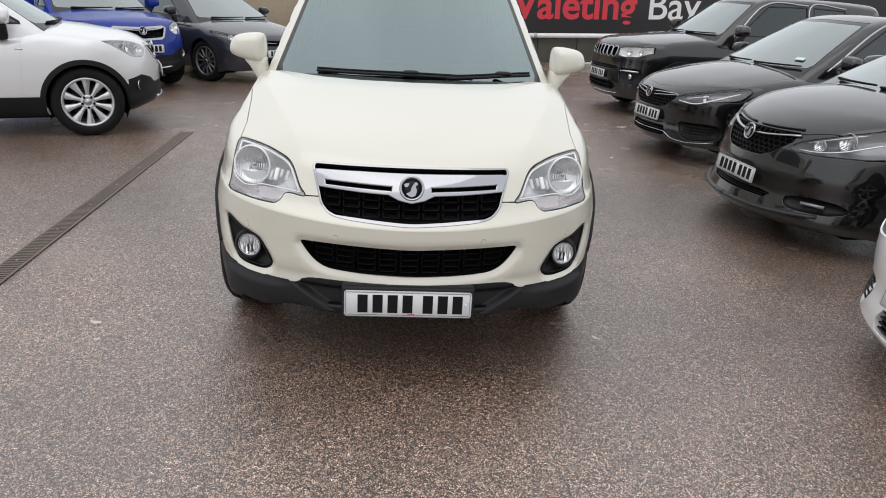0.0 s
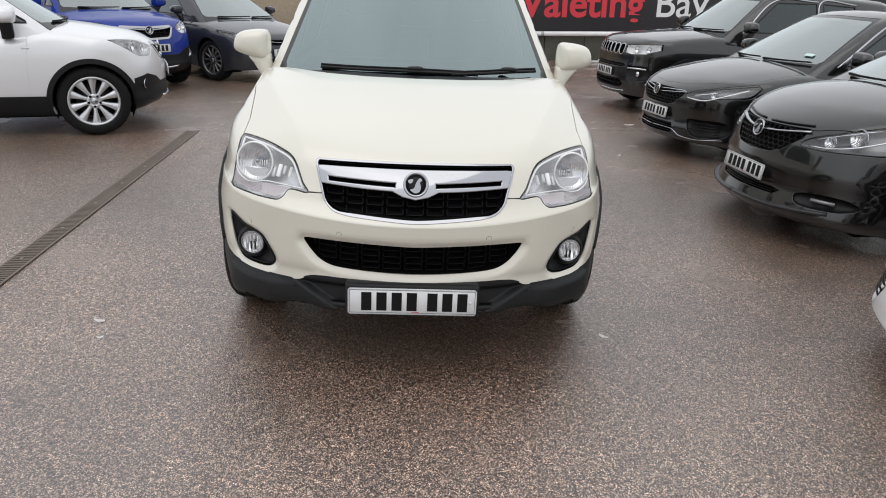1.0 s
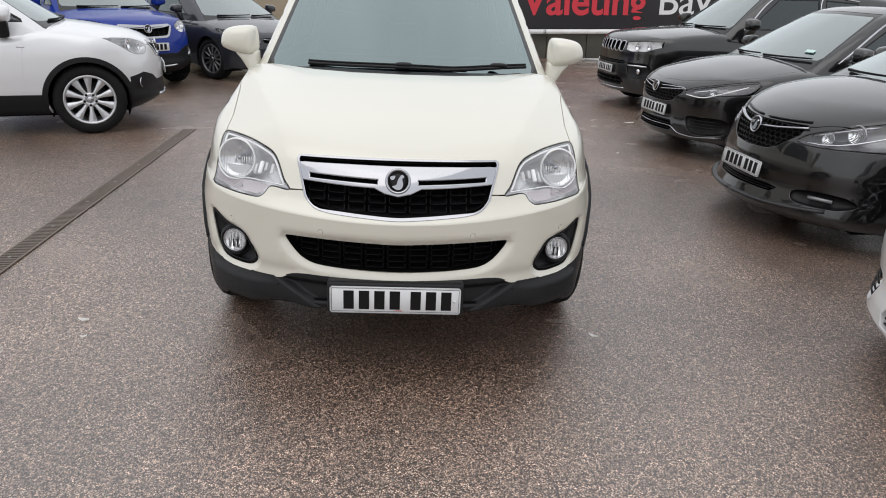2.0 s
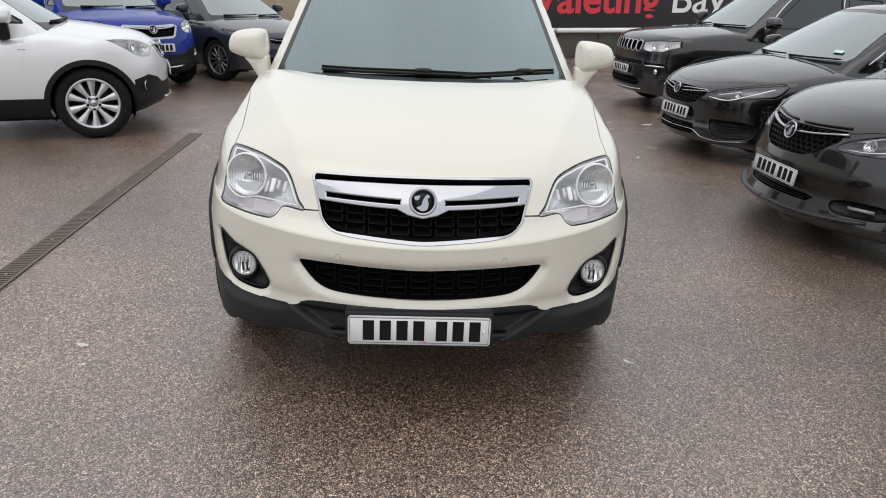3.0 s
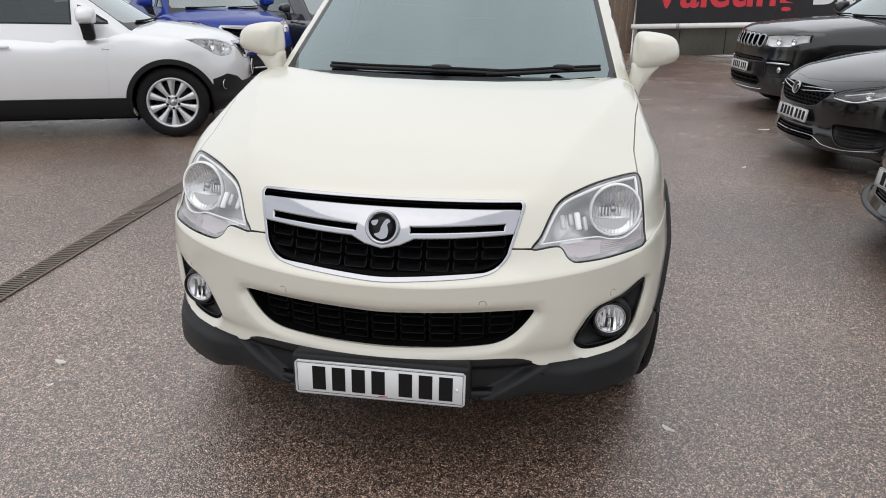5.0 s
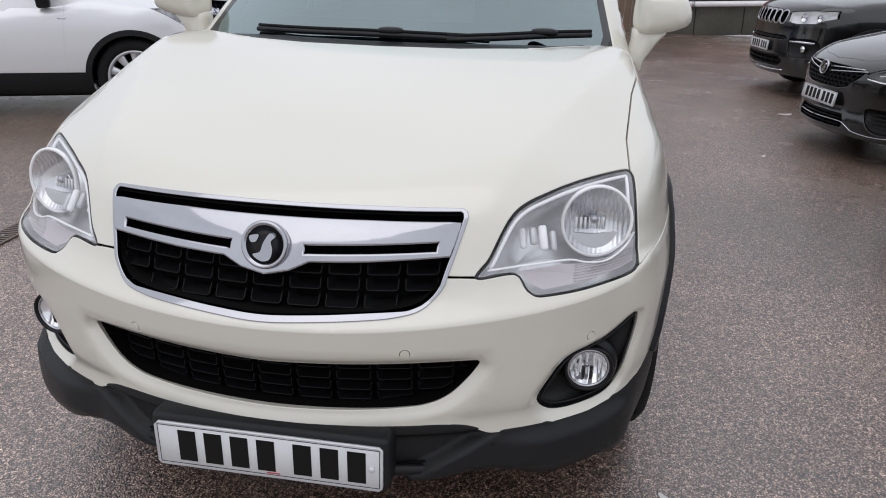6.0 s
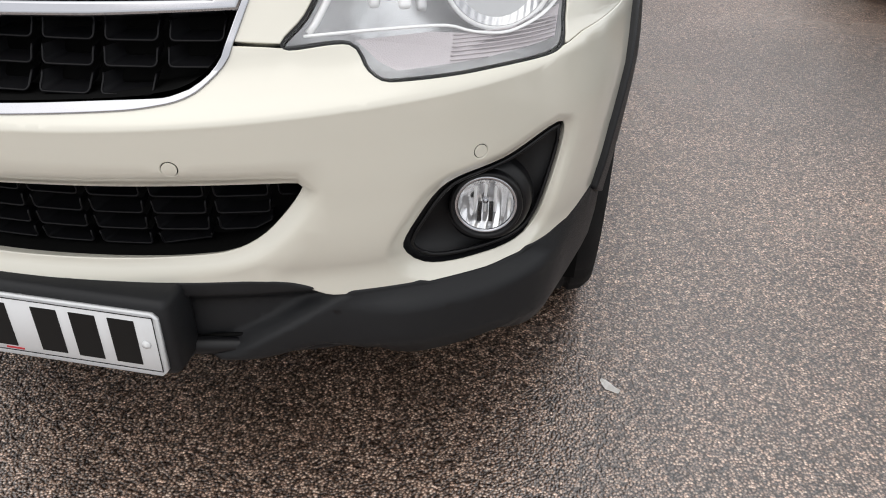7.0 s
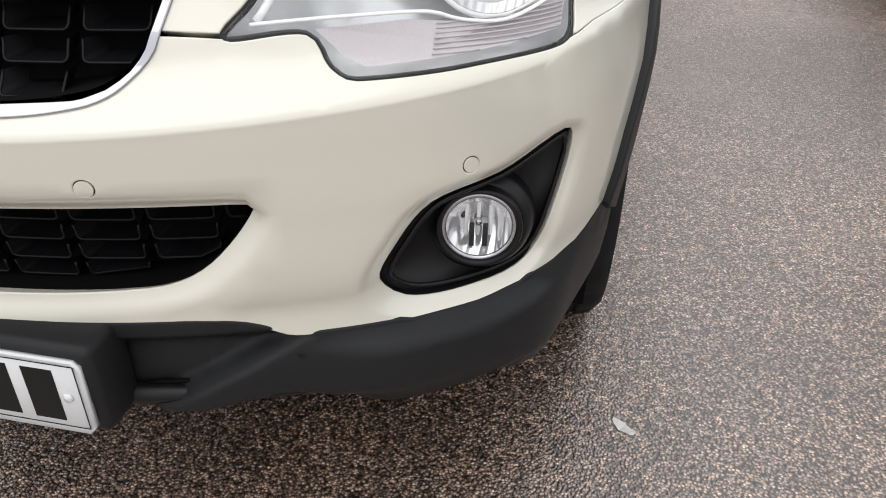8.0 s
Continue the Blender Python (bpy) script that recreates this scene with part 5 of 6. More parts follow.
def rods(shell, parent, name, lines, radius, mat, view="front", off=0.0, flat=0.6):
    """Bright or dark strips along lines on the body, on both sides."""
    for line in lines:
        for k in (1, -1):
            p = shell.on(view, ring([(k * x, z) for x, z in line], 0.05, True, False))
            p = p[~np.isnan(p).any(1)]
            if len(p) > 2:
                part(name, tube(p - shell.normal(p) * off, radius, 8, flat=flat), mat, parent)


def lens_rows(lamp, view="front", grow=0.006):
    rows = []
    for o in (np.array(lamp), mirrored(lamp)):
        rows += [("lamp_gap", view, grown(o, grow), None, 0, 0, 0, ""), ("headlamp_lens", view, o, LENS, -0.002, 0.003, 0.006, "clear headlamp lens")]
    return rows


def bonnet_rows(s, half, paint):
    o = ring(full(half), 0.05, False)
    return [("bonnet_gap", "top", grown(o, 0.003), None, 0, 0, 0, ""), ("bonnet", "top", grown(o, -0.003), paint, 0, 0.003, 0.02, "")]


def dark_box(shell, parent, outline, deep, name, view="front"):
    p = shell.on(view, outline)
    p = p[~np.isnan(p).any(1)]
    bm = bmesh.new()
    rows = [[bm.verts.new(Vector(q) + Vector((0, d, 0))) for q in p] for d in (0.004, deep)]
    for i in range(len(p)):
        bm.faces.new((rows[0][i], rows[0][(i + 1) % len(p)], rows[1][(i + 1) % len(p)], rows[1][i]))
    bm.faces.new(rows[1])
    bmesh.ops.recalc_face_normals(bm, faces=bm.faces)
    return part(name, bm, DARK, parent, smooth=False)


def wipers(top, s, n=2):
    y0, z0 = s["screen"][0], s["screen"][1]
    for x in (-0.5, 0.1)[:n]:
        pts = [(x + d, y0 + s["screen_bow"] * (x + d) ** 2 - 0.0 + 0.03, z0 + 0.03 + 0.02 * d) for d in (0.0, 0.2, 0.4, 0.55)]
        w = part("wiper", tube(pts, [0.014, 0.01, 0.009, 0.007], 6), PLASTIC, top)
        part("wiper_blade", tube([(px, py - 0.012, pz + 0.004) for px, py, pz in pts], 0.006, 6), RUBBER, w)


LV = "front"
SL = lambda *p: [(x, 0.7071 * (y + z)) for x, y, z in p]  # noqa: E731


# compact crossover, seen from its flank in silver and head-on in blue
CROSS = side_windows(base_spec(
    length=4.28, under=0.175, hubs=(0.76, 3.31), radius=0.345, rim=0.24, arch=0.378, track=0.855, clad_arch=True, trim=0.04, spokes=10, spoke_look=(0.019, 0.048, 0, 0), wheel_turn=0,
    nose=[(0.17, 0.36), (0.23, 0.19), (0.30, 0.05), (0.45, 0.02), (0.6, 0.01), (0.75, 0.04), (0.88, 0.10), (0.95, 0.16), (1.2, 0.5)],
    width=[(0.17, 0.72), (0.2, 0.745), (0.3, 0.815), (0.4, 0.852), (0.5, 0.866), (0.65, 0.875), (0.85, 0.865), (1.0, 0.82), (1.2, 0.77)],
    hood=[(0.0, 0.82), (0.12, 0.90), (0.3, 0.975), (0.6, 1.03), (0.85, 1.065), (1.1, 1.08), (1.5, 1.03), (4.3, 1.10)],
    screen=(0.92, 1.06, 1.7, 1.54), belt_half=0.765, roof=[(0.9, 1.6), (2.0, 1.64), (2.6, 1.65), (3.4, 1.62), (4.3, 1.5)], rear_foot=4.15, rear_lean=0.5, belt_up=0.0,
    door_cuts=[((1.32, 0.36), (1.27, 1.02)), ((2.36, 0.36), (2.36, 1.05))], mirror=(0.94, 1.41, 1.16, 1.05), arm_paint=CLADDING))
CROSS["windows"][0] = [(1.58, 1.075), (2.4, 1.085), (2.4, 1.50), (1.88, 1.49), (1.58, 1.32)]
CROSS["windows"].insert(0, [(1.26, 1.08), (1.52, 1.08), (1.52, 1.25), (1.47, 1.235), (1.27, 1.11)])


def crossover(paint, label, m, name="crossover_car"):
    s = CROSS
    shell = Shell(body_field(s), (0, s["length"] * 0.42, 0.58), (0.9, s["length"] * 0.4, 0.6))
    lamp = ring([(.47, .86), (.58, .92), (.70, .94), (.755, .942), (.785, .94), (.785, .91), (.76, .85), (.70, .785), (.56, .785)], 0.03)
    grille = ring(full([(0, .88), (.36, .895), (.40, .87), (.33, .745), (.28, .72), (0, .71)]), 0.03, False)
    inner = grown(grille, -0.022)
    low = shell.on("front", ring([(0, .50), (.3, .50), (.45, .50), (.55, .56), (.68, .60), (.78, .56)], 0.03, False, False))
    rear = shell.on("side", ring([(.36, .52), (.40, .46), (.43, .34), (.43, .24)], 0.03, False, False))
    foot = shell.cast(np.array([(x, y, 0.0) for x, y in ((.76, .56), (.5, .48), (0, .40))]), (0, 0, 1.0))
    half = np.concatenate([low, rear, foot])
    clad = np.concatenate([half, (half[::-1] * (-1, 1, 1))[1:-1]])
    sill = shell.on("side", ring([(1.15, .40), (1.5, .40), (2.9, .40), (2.92, .40), (2.92, .19), (1.14, .19)], 0.08, False))
    det = bonnet_rows(s, [(0, .09), (.3, .12), (.45, .17), (.68, .32), (.74, .5), (.74, .92), (.70, 1.08), (.3, .93), (0, .9)], paint)
    det += [("bumper_cladding", "space", clad, CLADDING, 0.004, 0.004, 0.02, "black lower bumper"), ("sill_cladding", "space", sill, CLADDING, 0.006, 0.004, 0.02, ""), ("sill_cladding_far", "space", (sill * (-1, 1, 1))[::-1], CLADDING, 0.006, 0.004, 0.02, "")]
    det += lens_rows(lamp, LV)
    det += [("grille_frame", "front", grille, CHROME, 0.006, 0.006, 0.02, "chrome grille surround"), ("grille_mouth", "front", inner, None, 0, 0, 0, "")]
    top, _ = car(s, paint, name, label, m, det, fine=0.05)
    lamp_pair(shell, top, lamp, LV, [(.68, .875, .05), (.57, .85, .036)], mat=LAMP_GREY)
    box = dark_box(shell, top, inner, 0.06, "upper_grille")
    grille_mesh(shell, box, -0.34, 0.34, (.735, .758, .781, .804), 0.08, 0.02, within(inner))
    rods(shell, top, "grille_wing", [[(0.0, .838), (.2, .85), (.365, .87)]], 0.016, CHROME, off=-0.004)
    b = shell.on("front", [(0, .84)])[0]
    badge(top, Vector(b) + Vector((0, -0.018, 0)), (0, -1, 0.15), 0.06)
    p = shell.on("front", [(0, .60)])[0]
    number_plate(top, facing(Vector(p) + Vector((0, -0.012, 0)), (0, -1, 0.05)))
    rods(shell, top, "skid_strip", [[(0.0, .335), (.25, .335), (.42, .345)]], 0.022, SATIN, off=-0.004)
    for k in (-1, 1):
        p = shell.on("front", [(k * .70, .50)])[0]
        f = part("fog_lamp", lathe([(0.05, -0.01), (0.052, 0.006), (0.044, 0.006), (0.04, -0.004), (0.001, -0.01)], 24, facing(Vector(p), (k * .35, -1, 0))), CHROME, top)
        p = shell.on("side", [(1.30, .86)])[0] * (k, 1, 1)
        part("side_badge", slab((0.004, 0.07, 0.014), 0.002, pose(p[0], p[1], p[2])), SATIN, top)
    wipers(top, s)
    return top


crossover(SILVER, "silver compact crossover with black cladding and ten-spoke alloys", pose(-2.635, 5.895, 0, 0, 0, 110))
crossover(BLUE, "bright blue compact crossover with chrome grille surround", pose(-3.38, 7.9, 0, 0, 0, 46))

# low hatchback in dark grey
HATCH = side_windows(base_spec(
    length=4.35, under=0.17, hubs=(0.88, 3.5), radius=0.32, rim=0.225, arch=0.355, track=0.85, spokes=12, spoke_look=(0.014, 0.018, 0, 0), alloy=material("dark_alloy", (0.16, 0.16, 0.165), 0.3, metal=0.8),
    nose=[(0.15, 0.10), (0.3, 0.02), (0.5, 0.0), (0.62, 0.02), (0.72, 0.06), (0.8, 0.13), (1.0, 0.4), (1.2, 0.7)],
    width=[(0.15, 0.85), (0.45, 0.875), (0.65, 0.885), (0.8, 0.87), (0.95, 0.82), (1.2, 0.76)],
    hood=[(0.0, 0.68), (0.15, 0.755), (0.4, 0.83), (0.7, 0.895), (1.0, 0.94), (1.3, 0.955), (1.7, 0.95), (4.4, 1.02)],
    screen=(1.0, 0.94, 1.95, 1.40), belt_half=0.76, roof=[(0.9, 1.42), (2.1, 1.46), (2.7, 1.47), (3.4, 1.43), (4.4, 1.25)], rear_foot=4.2, rear_lean=0.9,
    door_cuts=[((1.5, 0.35), (1.42, 0.9)), ((2.5, 0.33), (2.5, 0.93))], mirror=(0.93, 1.62, 1.05, 0.9)))


def hatchback(paint, label, m):
    s = HATCH
    shell = Shell(body_field(s), (0, s["length"] * 0.42, 0.58), (0.9, s["length"] * 0.4, 0.6))
    lamp = ring([(.40, .66), (.55, .71), (.70, .77), (.82, .80), (.83, .74), (.72, .67), (.55, .62), (.42, .615)], 0.03)
    grille = ring(full([(0, .68), (.38, .69), (.38, .62), (.3, .60), (0, .59)]), 0.03, False)
    low = ring(full([(0, .40), (.5, .40), (.42, .25), (0, .24)]), 0.03, False)
    det = bonnet_rows(s, [(0, .12), (.3, .17), (.6, .34), (.74, .6), (.74, 1.1), (.68, 1.2), (.3, 1.06), (0, 1.02)], paint) + lens_rows(lamp, LV)
    det += [("grille_mouth", "front", grille, None, 0, 0, 0, ""), ("lower_mouth", "front", low, None, 0, 0, 0, "")]
    top, _ = car(s, paint, "hatchback_car", label, m, det, fine=0.06)
    lamp_pair(shell, top, lamp, "front", [(.70, .715, .04), (.58, .675, .035)])
    box = dark_box(shell, top, grille, 0.05, "upper_grille")
    grille_mesh(shell, box, -0.38, 0.38, (.61, .635, .66), 0.1, 0.015, within(grille))
    box = dark_box(shell, top, low, 0.05, "lower_grille")
    grille_mesh(shell, box, -0.48, 0.48, (.28, .32, .36), 0.1, 0.015, within(low))
    p = shell.on("front", [(0, .49)])[0]
    number_plate(top, facing(Vector(p) + Vector((0, -0.012, 0)), (0, -1, 0.05)))
    rods(shell, top, "grille_wing", [[(0.06, .64), (.2, .645), (.38, .67)]], 0.01, CHROME, off=-0.004)
    wipers(top, s)
    return top


hatchback(GREY, "dark grey hatchback with black alloy wheels", pose(-1.72, 9.3, 0, 0, 0, 46))

# black people carrier with chrome wing
MPV = side_windows(base_spec(
    length=4.66, under=0.13, hubs=(1.04, 3.76), radius=0.335, rim=0.225, arch=0.375, track=0.90, bow=0.48, wrap=0.7, corner=0.12, crown=0.14, spoke_look=(0.04, 0.05, 0, 0),
    nose=[(0.15, 0.08), (0.24, -0.02), (0.32, 0.01), (0.4, 0.035), (0.5, 0.025), (0.6, 0.05), (0.7, 0.085), (0.78, 0.13), (0.86, 0.2), (1.0, 0.42), (1.2, 0.8)],
    width=[(0.15, 0.88), (0.45, 0.915), (0.65, 0.925), (0.85, 0.91), (1.0, 0.86), (1.2, 0.80)],
    hood=[(0.0, 0.72), (0.12, 0.82), (0.3, 0.905), (0.6, 1.01), (0.9, 1.07), (1.2, 1.09), (1.7, 1.05), (4.7, 1.1)],
    screen=(0.95, 1.06, 2.05, 1.60), belt_half=0.81, roof=[(0.9, 1.58), (2.2, 1.65), (2.9, 1.67), (3.7, 1.65), (4.7, 1.5)], rear_foot=4.55, rear_lean=0.45,
    door_cuts=[((1.62, 0.38), (1.5, 0.98)), ((2.7, 0.36), (2.7, 1.0))], mirror=(0.99, 1.75, 1.17, 1.05)))


def people_carrier(paint, label, m):
    s = MPV
    shell = Shell(body_field(s), (0, s["length"] * 0.42, 0.58), (0.9, s["length"] * 0.4, 0.6))
    lamp = ring(SL((.40, .16, .685), (.44, .20, .74), (.58, .31, .81), (.70, .46, .87), (.80, .68, .925), (.84, .86, .95), (.865, .82, .90), (.865, .6, .82), (.80, .44, .75), (.68, .31, .705), (.54, .22, .68)), 0.03)
    grille = ring(full([(0, .785), (.2, .79), (.40, .80), (.395, .73), (.28, .63), (.2, .60), (0, .59)]), 0.03, False)
    low = ring(full([(0, .375), (.3, .375), (.38, .36), (.34, .325), (0, .32)]), 0.03, False)
    fog = ring([(.48, .37), (.60, .40), (.75, .39), (.80, .34), (.74, .30), (.52, .305)], 0.03)
    det = bonnet_rows(s, [(0, .10), (.3, .16), (.45, .24), (.7, .42), (.78, .7), (.78, 1.15), (.72, 1.22), (.3, 1.02), (0, .97)], paint) + lens_rows(lamp, "slant")
    det += [("grille_mouth", "front", grille, None, 0, 0, 0, ""), ("lower_mouth", "front", low, None, 0, 0, 0, ""), ("fog_hole", "front", fog, None, 0, 0, 0, ""), ("fog_hole", "front", mirrored(fog), None, 0, 0, 0, "")]
    top, _ = car(s, paint, "people_carrier", label, m, det, fine=0.045)
    lamp_pair(shell, top, lamp, "slant", [(.66, .785, .058), (.545, .735, .04)])
    rods(shell, top, "lamp_strip", [[(.45, .70), (.58, .705), (.70, .74), (.82, .82)]], 0.011, SATIN, off=0.01)
    rods(shell, top, "lamp_brow", [[(.46, .745), (.60, .805), (.72, .86)]], 0.008, SATIN, off=0.014)
    box = dark_box(shell, top, grille, 0.05, "upper_grille")
    honeycomb(shell, box, grille, 0.05, 0.026)
    rods(shell, top, "grille_wing", [[(0.05, .735), (.2, .748), (.42, .78)]], 0.019, CHROME, off=-0.006, flat=0.45)
    rods(shell, top, "grille_brow", [[(0.04, .80), (.2, .806), (.40, .82)]], 0.012, PLASTIC, off=-0.002, flat=0.6)
    box = dark_box(shell, top, low, 0.05, "lower_grille")
    grille_mesh(shell, box, -0.36, 0.36, (.335, .35, .365), 0.3, 0.01, within(low))
    b = shell.on("front", [(0, .735)])[0]
    badge(top, Vector(b) + Vector((0, -0.022, 0)), (0, -1, 0.2), 0.062)
    p = shell.on("front", [(0, .455)])[0]
    number_plate(top, facing(Vector(p) + Vector((0, -0.012, 0)), (0, -1, 0.1)))
    rods(shell, top, "lower_lip", [[(0.0, .255), (.3, .255), (.5, .265), (.7, .285)]], 0.028, GUNMETAL, off=0.0, flat=0.5)
    for k in (-1, 1):
        o = fog if k > 0 else mirrored(fog)
        bez, c, nm = inner_bowl(shell, o, "front", top, PLASTIC, 0.03, "fog_bezel")
        p = [Vector(q) + Vector((0, 0.012, 0)) for q in shell.on("front", [(k * .58, .352), (k * .64, .352), (k * .70, .35)])]
        part("fog_lamp", tube(p, 0.012, 10), LAMP_DARK, bez)
    wipers(top, s)
    return top


def honeycomb(shell, parent, outline, pitch, size):
    """A net of small raised hexagon-like cells, joined, a little behind the skin."""
    ok = within(outline)
    o = np.array(outline)
    bm = bmesh.new()
    rows = 0
    for j, z in enumerate(np.arange(o[:, 1].min(), o[:, 1].max() + 0.02, pitch * 0.62)):
        line = []
        for i, x in enumerate(np.arange(-0.5, 0.5, pitch / 2)):
            zz = z + (0.006 if (i + j) % 2 else -0.006)
            if ok(x, zz):
                line.append((x, zz))
        if len(line) > 2:
            tube(shell.on("front", line) + np.array([0, 0.014, 0]), 0.0045, 5, bm)
            for i, (x, zz) in enumerate(line):
                if ((round((x + 0.5) / (pitch / 2)) + j) % 2) and ok(x, zz + pitch * 0.62):
                    tube(shell.on("front", [(x, zz), (x, zz + pitch * 0.55)]) + np.array([0, 0.014, 0]), 0.0045, 5, bm)
    tagged(part("grille_net", bm, PLASTIC, parent), kind="stuff")


people_carrier(BLACK, "black people carrier with honeycomb grille and chrome wing", pose(2.53, 2.38, 0, 0, 0, -87))

# black family hatchback
FAMILY = side_windows(base_spec(
    length=4.37, under=0.14, hubs=(0.90, 3.56), radius=0.32, rim=0.225, arch=0.36, track=0.87, bow=0.46, wrap=0.8, crown=0.13,
    nose=[(0.15, 0.10), (0.24, 0.0), (0.3, 0.0), (0.4, 0.02), (0.55, 0.0), (0.66, 0.01), (0.72, 0.04), (0.8, 0.13), (1.0, 0.5), (1.2, 0.8)],
    width=[(0.15, 0.86), (0.45, 0.89), (0.65, 0.905), (0.8, 0.89), (0.95, 0.83), (1.2, 0.77)],
    hood=[(0.0, 0.70), (0.12, 0.765), (0.3, 0.84), (0.6, 0.925), (0.9, 0.985), (1.2, 1.015), (1.7, 1.0), (4.4, 1.06)],
    screen=(1.12, 1.0, 2.05, 1.49), belt_half=0.78, roof=[(0.9, 1.51), (2.2, 1.555), (2.8, 1.565), (3.5, 1.53), (4.4, 1.36)], rear_foot=4.25, rear_lean=0.8,
    door_cuts=[((1.6, 0.35), (1.5, 0.9)), ((2.6, 0.33), (2.6, 0.93))], mirror=(0.93, 1.66, 1.10, 0.95), bright=True, window_foot=0.47, window_head=0.24))


def family_car(paint, label, m, s=None, name="hatchback_car", bright=True):
    s = s or FAMILY
    shell = Shell(body_field(s), (0, s["length"] * 0.42, 0.58), (0.9, s["length"] * 0.4, 0.6))
    lamp = ring(SL((.43, .11, .655), (.48, .15, .70), (.62, .27, .765), (.74, .43, .82), (.82, .60, .86), (.85, .62, .835), (.845, .52, .72), (.76, .36, .66), (.64, .23, .63), (.54, .16, .625)), 0.03)
    grille = ring(full([(0, .715), (.2, .715), (.42, .70), (.40, .65), (.30, .56), (.2, .54), (0, .535)]), 0.03, False)
    low = ring(full([(0, .36), (.3, .36), (.34, .30), (.32, .25), (0, .245)]), 0.03, False)
    side = ring([(.47, .42), (.62, .44), (.78, .43), (.80, .30), (.70, .26), (.55, .27)], 0.03)
    det = bonnet_rows(s, [(0, .10), (.3, .15), (.48, .25), (.7, .44), (.77, .7), (.76, 1.2), (.7, 1.3), (.3, 1.16), (0, 1.13)], paint) + lens_rows(lamp, "slant")
    det += [("grille_mouth", "front", grille, None, 0, 0, 0, ""), ("lower_mouth", "front", low, None, 0, 0, 0, ""), ("fog_hole", "front", side, None, 0, 0, 0, ""), ("fog_hole", "front", mirrored(side), None, 0, 0, 0, "")]
    top, _ = car(s, paint, name, label, m, det, fine=0.05)
    lamp_pair(shell, top, lamp, "slant", [(.66, .69, .030)], mat=LAMP_DARK)
    rods(shell, top, "lamp_bar", [[(.52, .678), (.60, .70), (.68, .728)]], 0.008, LAMP_RIM, off=0.012)
    rods(shell, top, "lamp_strip", [[(.45, .648), (.55, .634), (.63, .637), (.70, .668), (.77, .715), (.82, .77)]], 0.010, LAMP_RIM, off=0.006)
    box = dark_box(shell, top, grille, 0.05, "upper_grille")
    honeycomb(shell, box, grille, 0.05, 0.026)
    rods(shell, top, "grille_wing", [[(0.07, .655), (.2, .668), (.43, .69)], [(0.06, .685), (.2, .695), (.40, .70)]], 0.009, CHROME, off=-0.006)
    box = dark_box(shell, top, low, 0.05, "lower_grille")
    grille_mesh(shell, box, -0.34, 0.34, (.27, .295, .32, .345), 0.3, 0.01, within(low))
    for k in (-1, 1):
        o = side if k > 0 else mirrored(side)
        bez, c, nm = inner_bowl(shell, o, "front", top, PLASTIC, 0.03, "air_intake")
        for z in (.31, .34, .37, .40):
            part("intake_bar", tube(shell.on("front", [(k * x, z) for x in (.52, .60, .68, .76)]) + np.array([0, 0.008, 0]), 0.005, 6), PLASTIC, bez)
    rods(shell, top, "lower_chrome", [[(0.0, .30), (.33, .30), (.42, .25), (.6, .235), (.78, .26)]] if bright else [], 0.008, CHROME, off=-0.004)
    b = shell.on("front", [(0, .675)])[0]
    badge(top, Vector(b) + Vector((0, -0.022, 0)), (0, -1, 0.15), 0.058)
    p = shell.on("front", [(0, .455)])[0]
    number_plate(top, facing(Vector(p) + Vector((0, -0.012, 0)), (0, -1, 0.1)))
    wipers(top, s)
    if bright:
        part("screen_sticker", slab((0.10, 0.05, 0.002), 0.004, facing((0.5, 1.398, 1.105), (0.38, -1, 1.9)), segments=1), STICKER, top)
    return top


family_car(BLACK, "black family hatchback with chrome window line and grille wing", pose(2.80, 4.97, 0, 0, 0, -82))

# white hatchback, only its nose comes into view
family_car(WHITE, "white hatchback parked with its nose out", pose(2.085, -0.22, 0, 0, 0, -90), bright=False)

# black off-roader with a slotted grille
ROADER = side_windows(base_spec(
    length=4.40, under=0.2, hubs=(0.88, 3.52), radius=0.35, rim=0.235, arch=0.40, track=0.89, bow=0.34, wrap=0.8, corner=0.10, crown=0.10, clad_arch=True,
    nose=[(0.2, 0.10), (0.3, 0.03), (0.45, 0.0), (0.6, 0.01), (0.72, 0.02), (0.88, 0.035), (0.99, 0.085), (1.2, 0.4)],
    width=[(0.2, 0.87), (0.45, 0.895), (0.65, 0.90), (0.85, 0.895), (1.0, 0.85), (1.2, 0.78)],
    hood=[(0.0, 0.94), (0.08, 1.01), (0.25, 1.06), (0.6, 1.115), (0.9, 1.145), (1.3, 1.17), (1.7, 1.14), (4.5, 1.15)],
    screen=(1.25, 1.16, 1.98, 1.64), belt_half=0.79, roof=[(0.9, 1.69), (2.1, 1.725), (2.8, 1.735), (3.6, 1.72), (4.5, 1.66)], rear_foot=4.35, rear_lean=0.35,
    door_cuts=[((1.5, 0.42), (1.45, 1.02)), ((2.55, 0.40), (2.55, 1.05))], mirror=(0.97, 1.66, 1.25, 1.05), bright=True, window_foot=0.47, window_head=0.24))


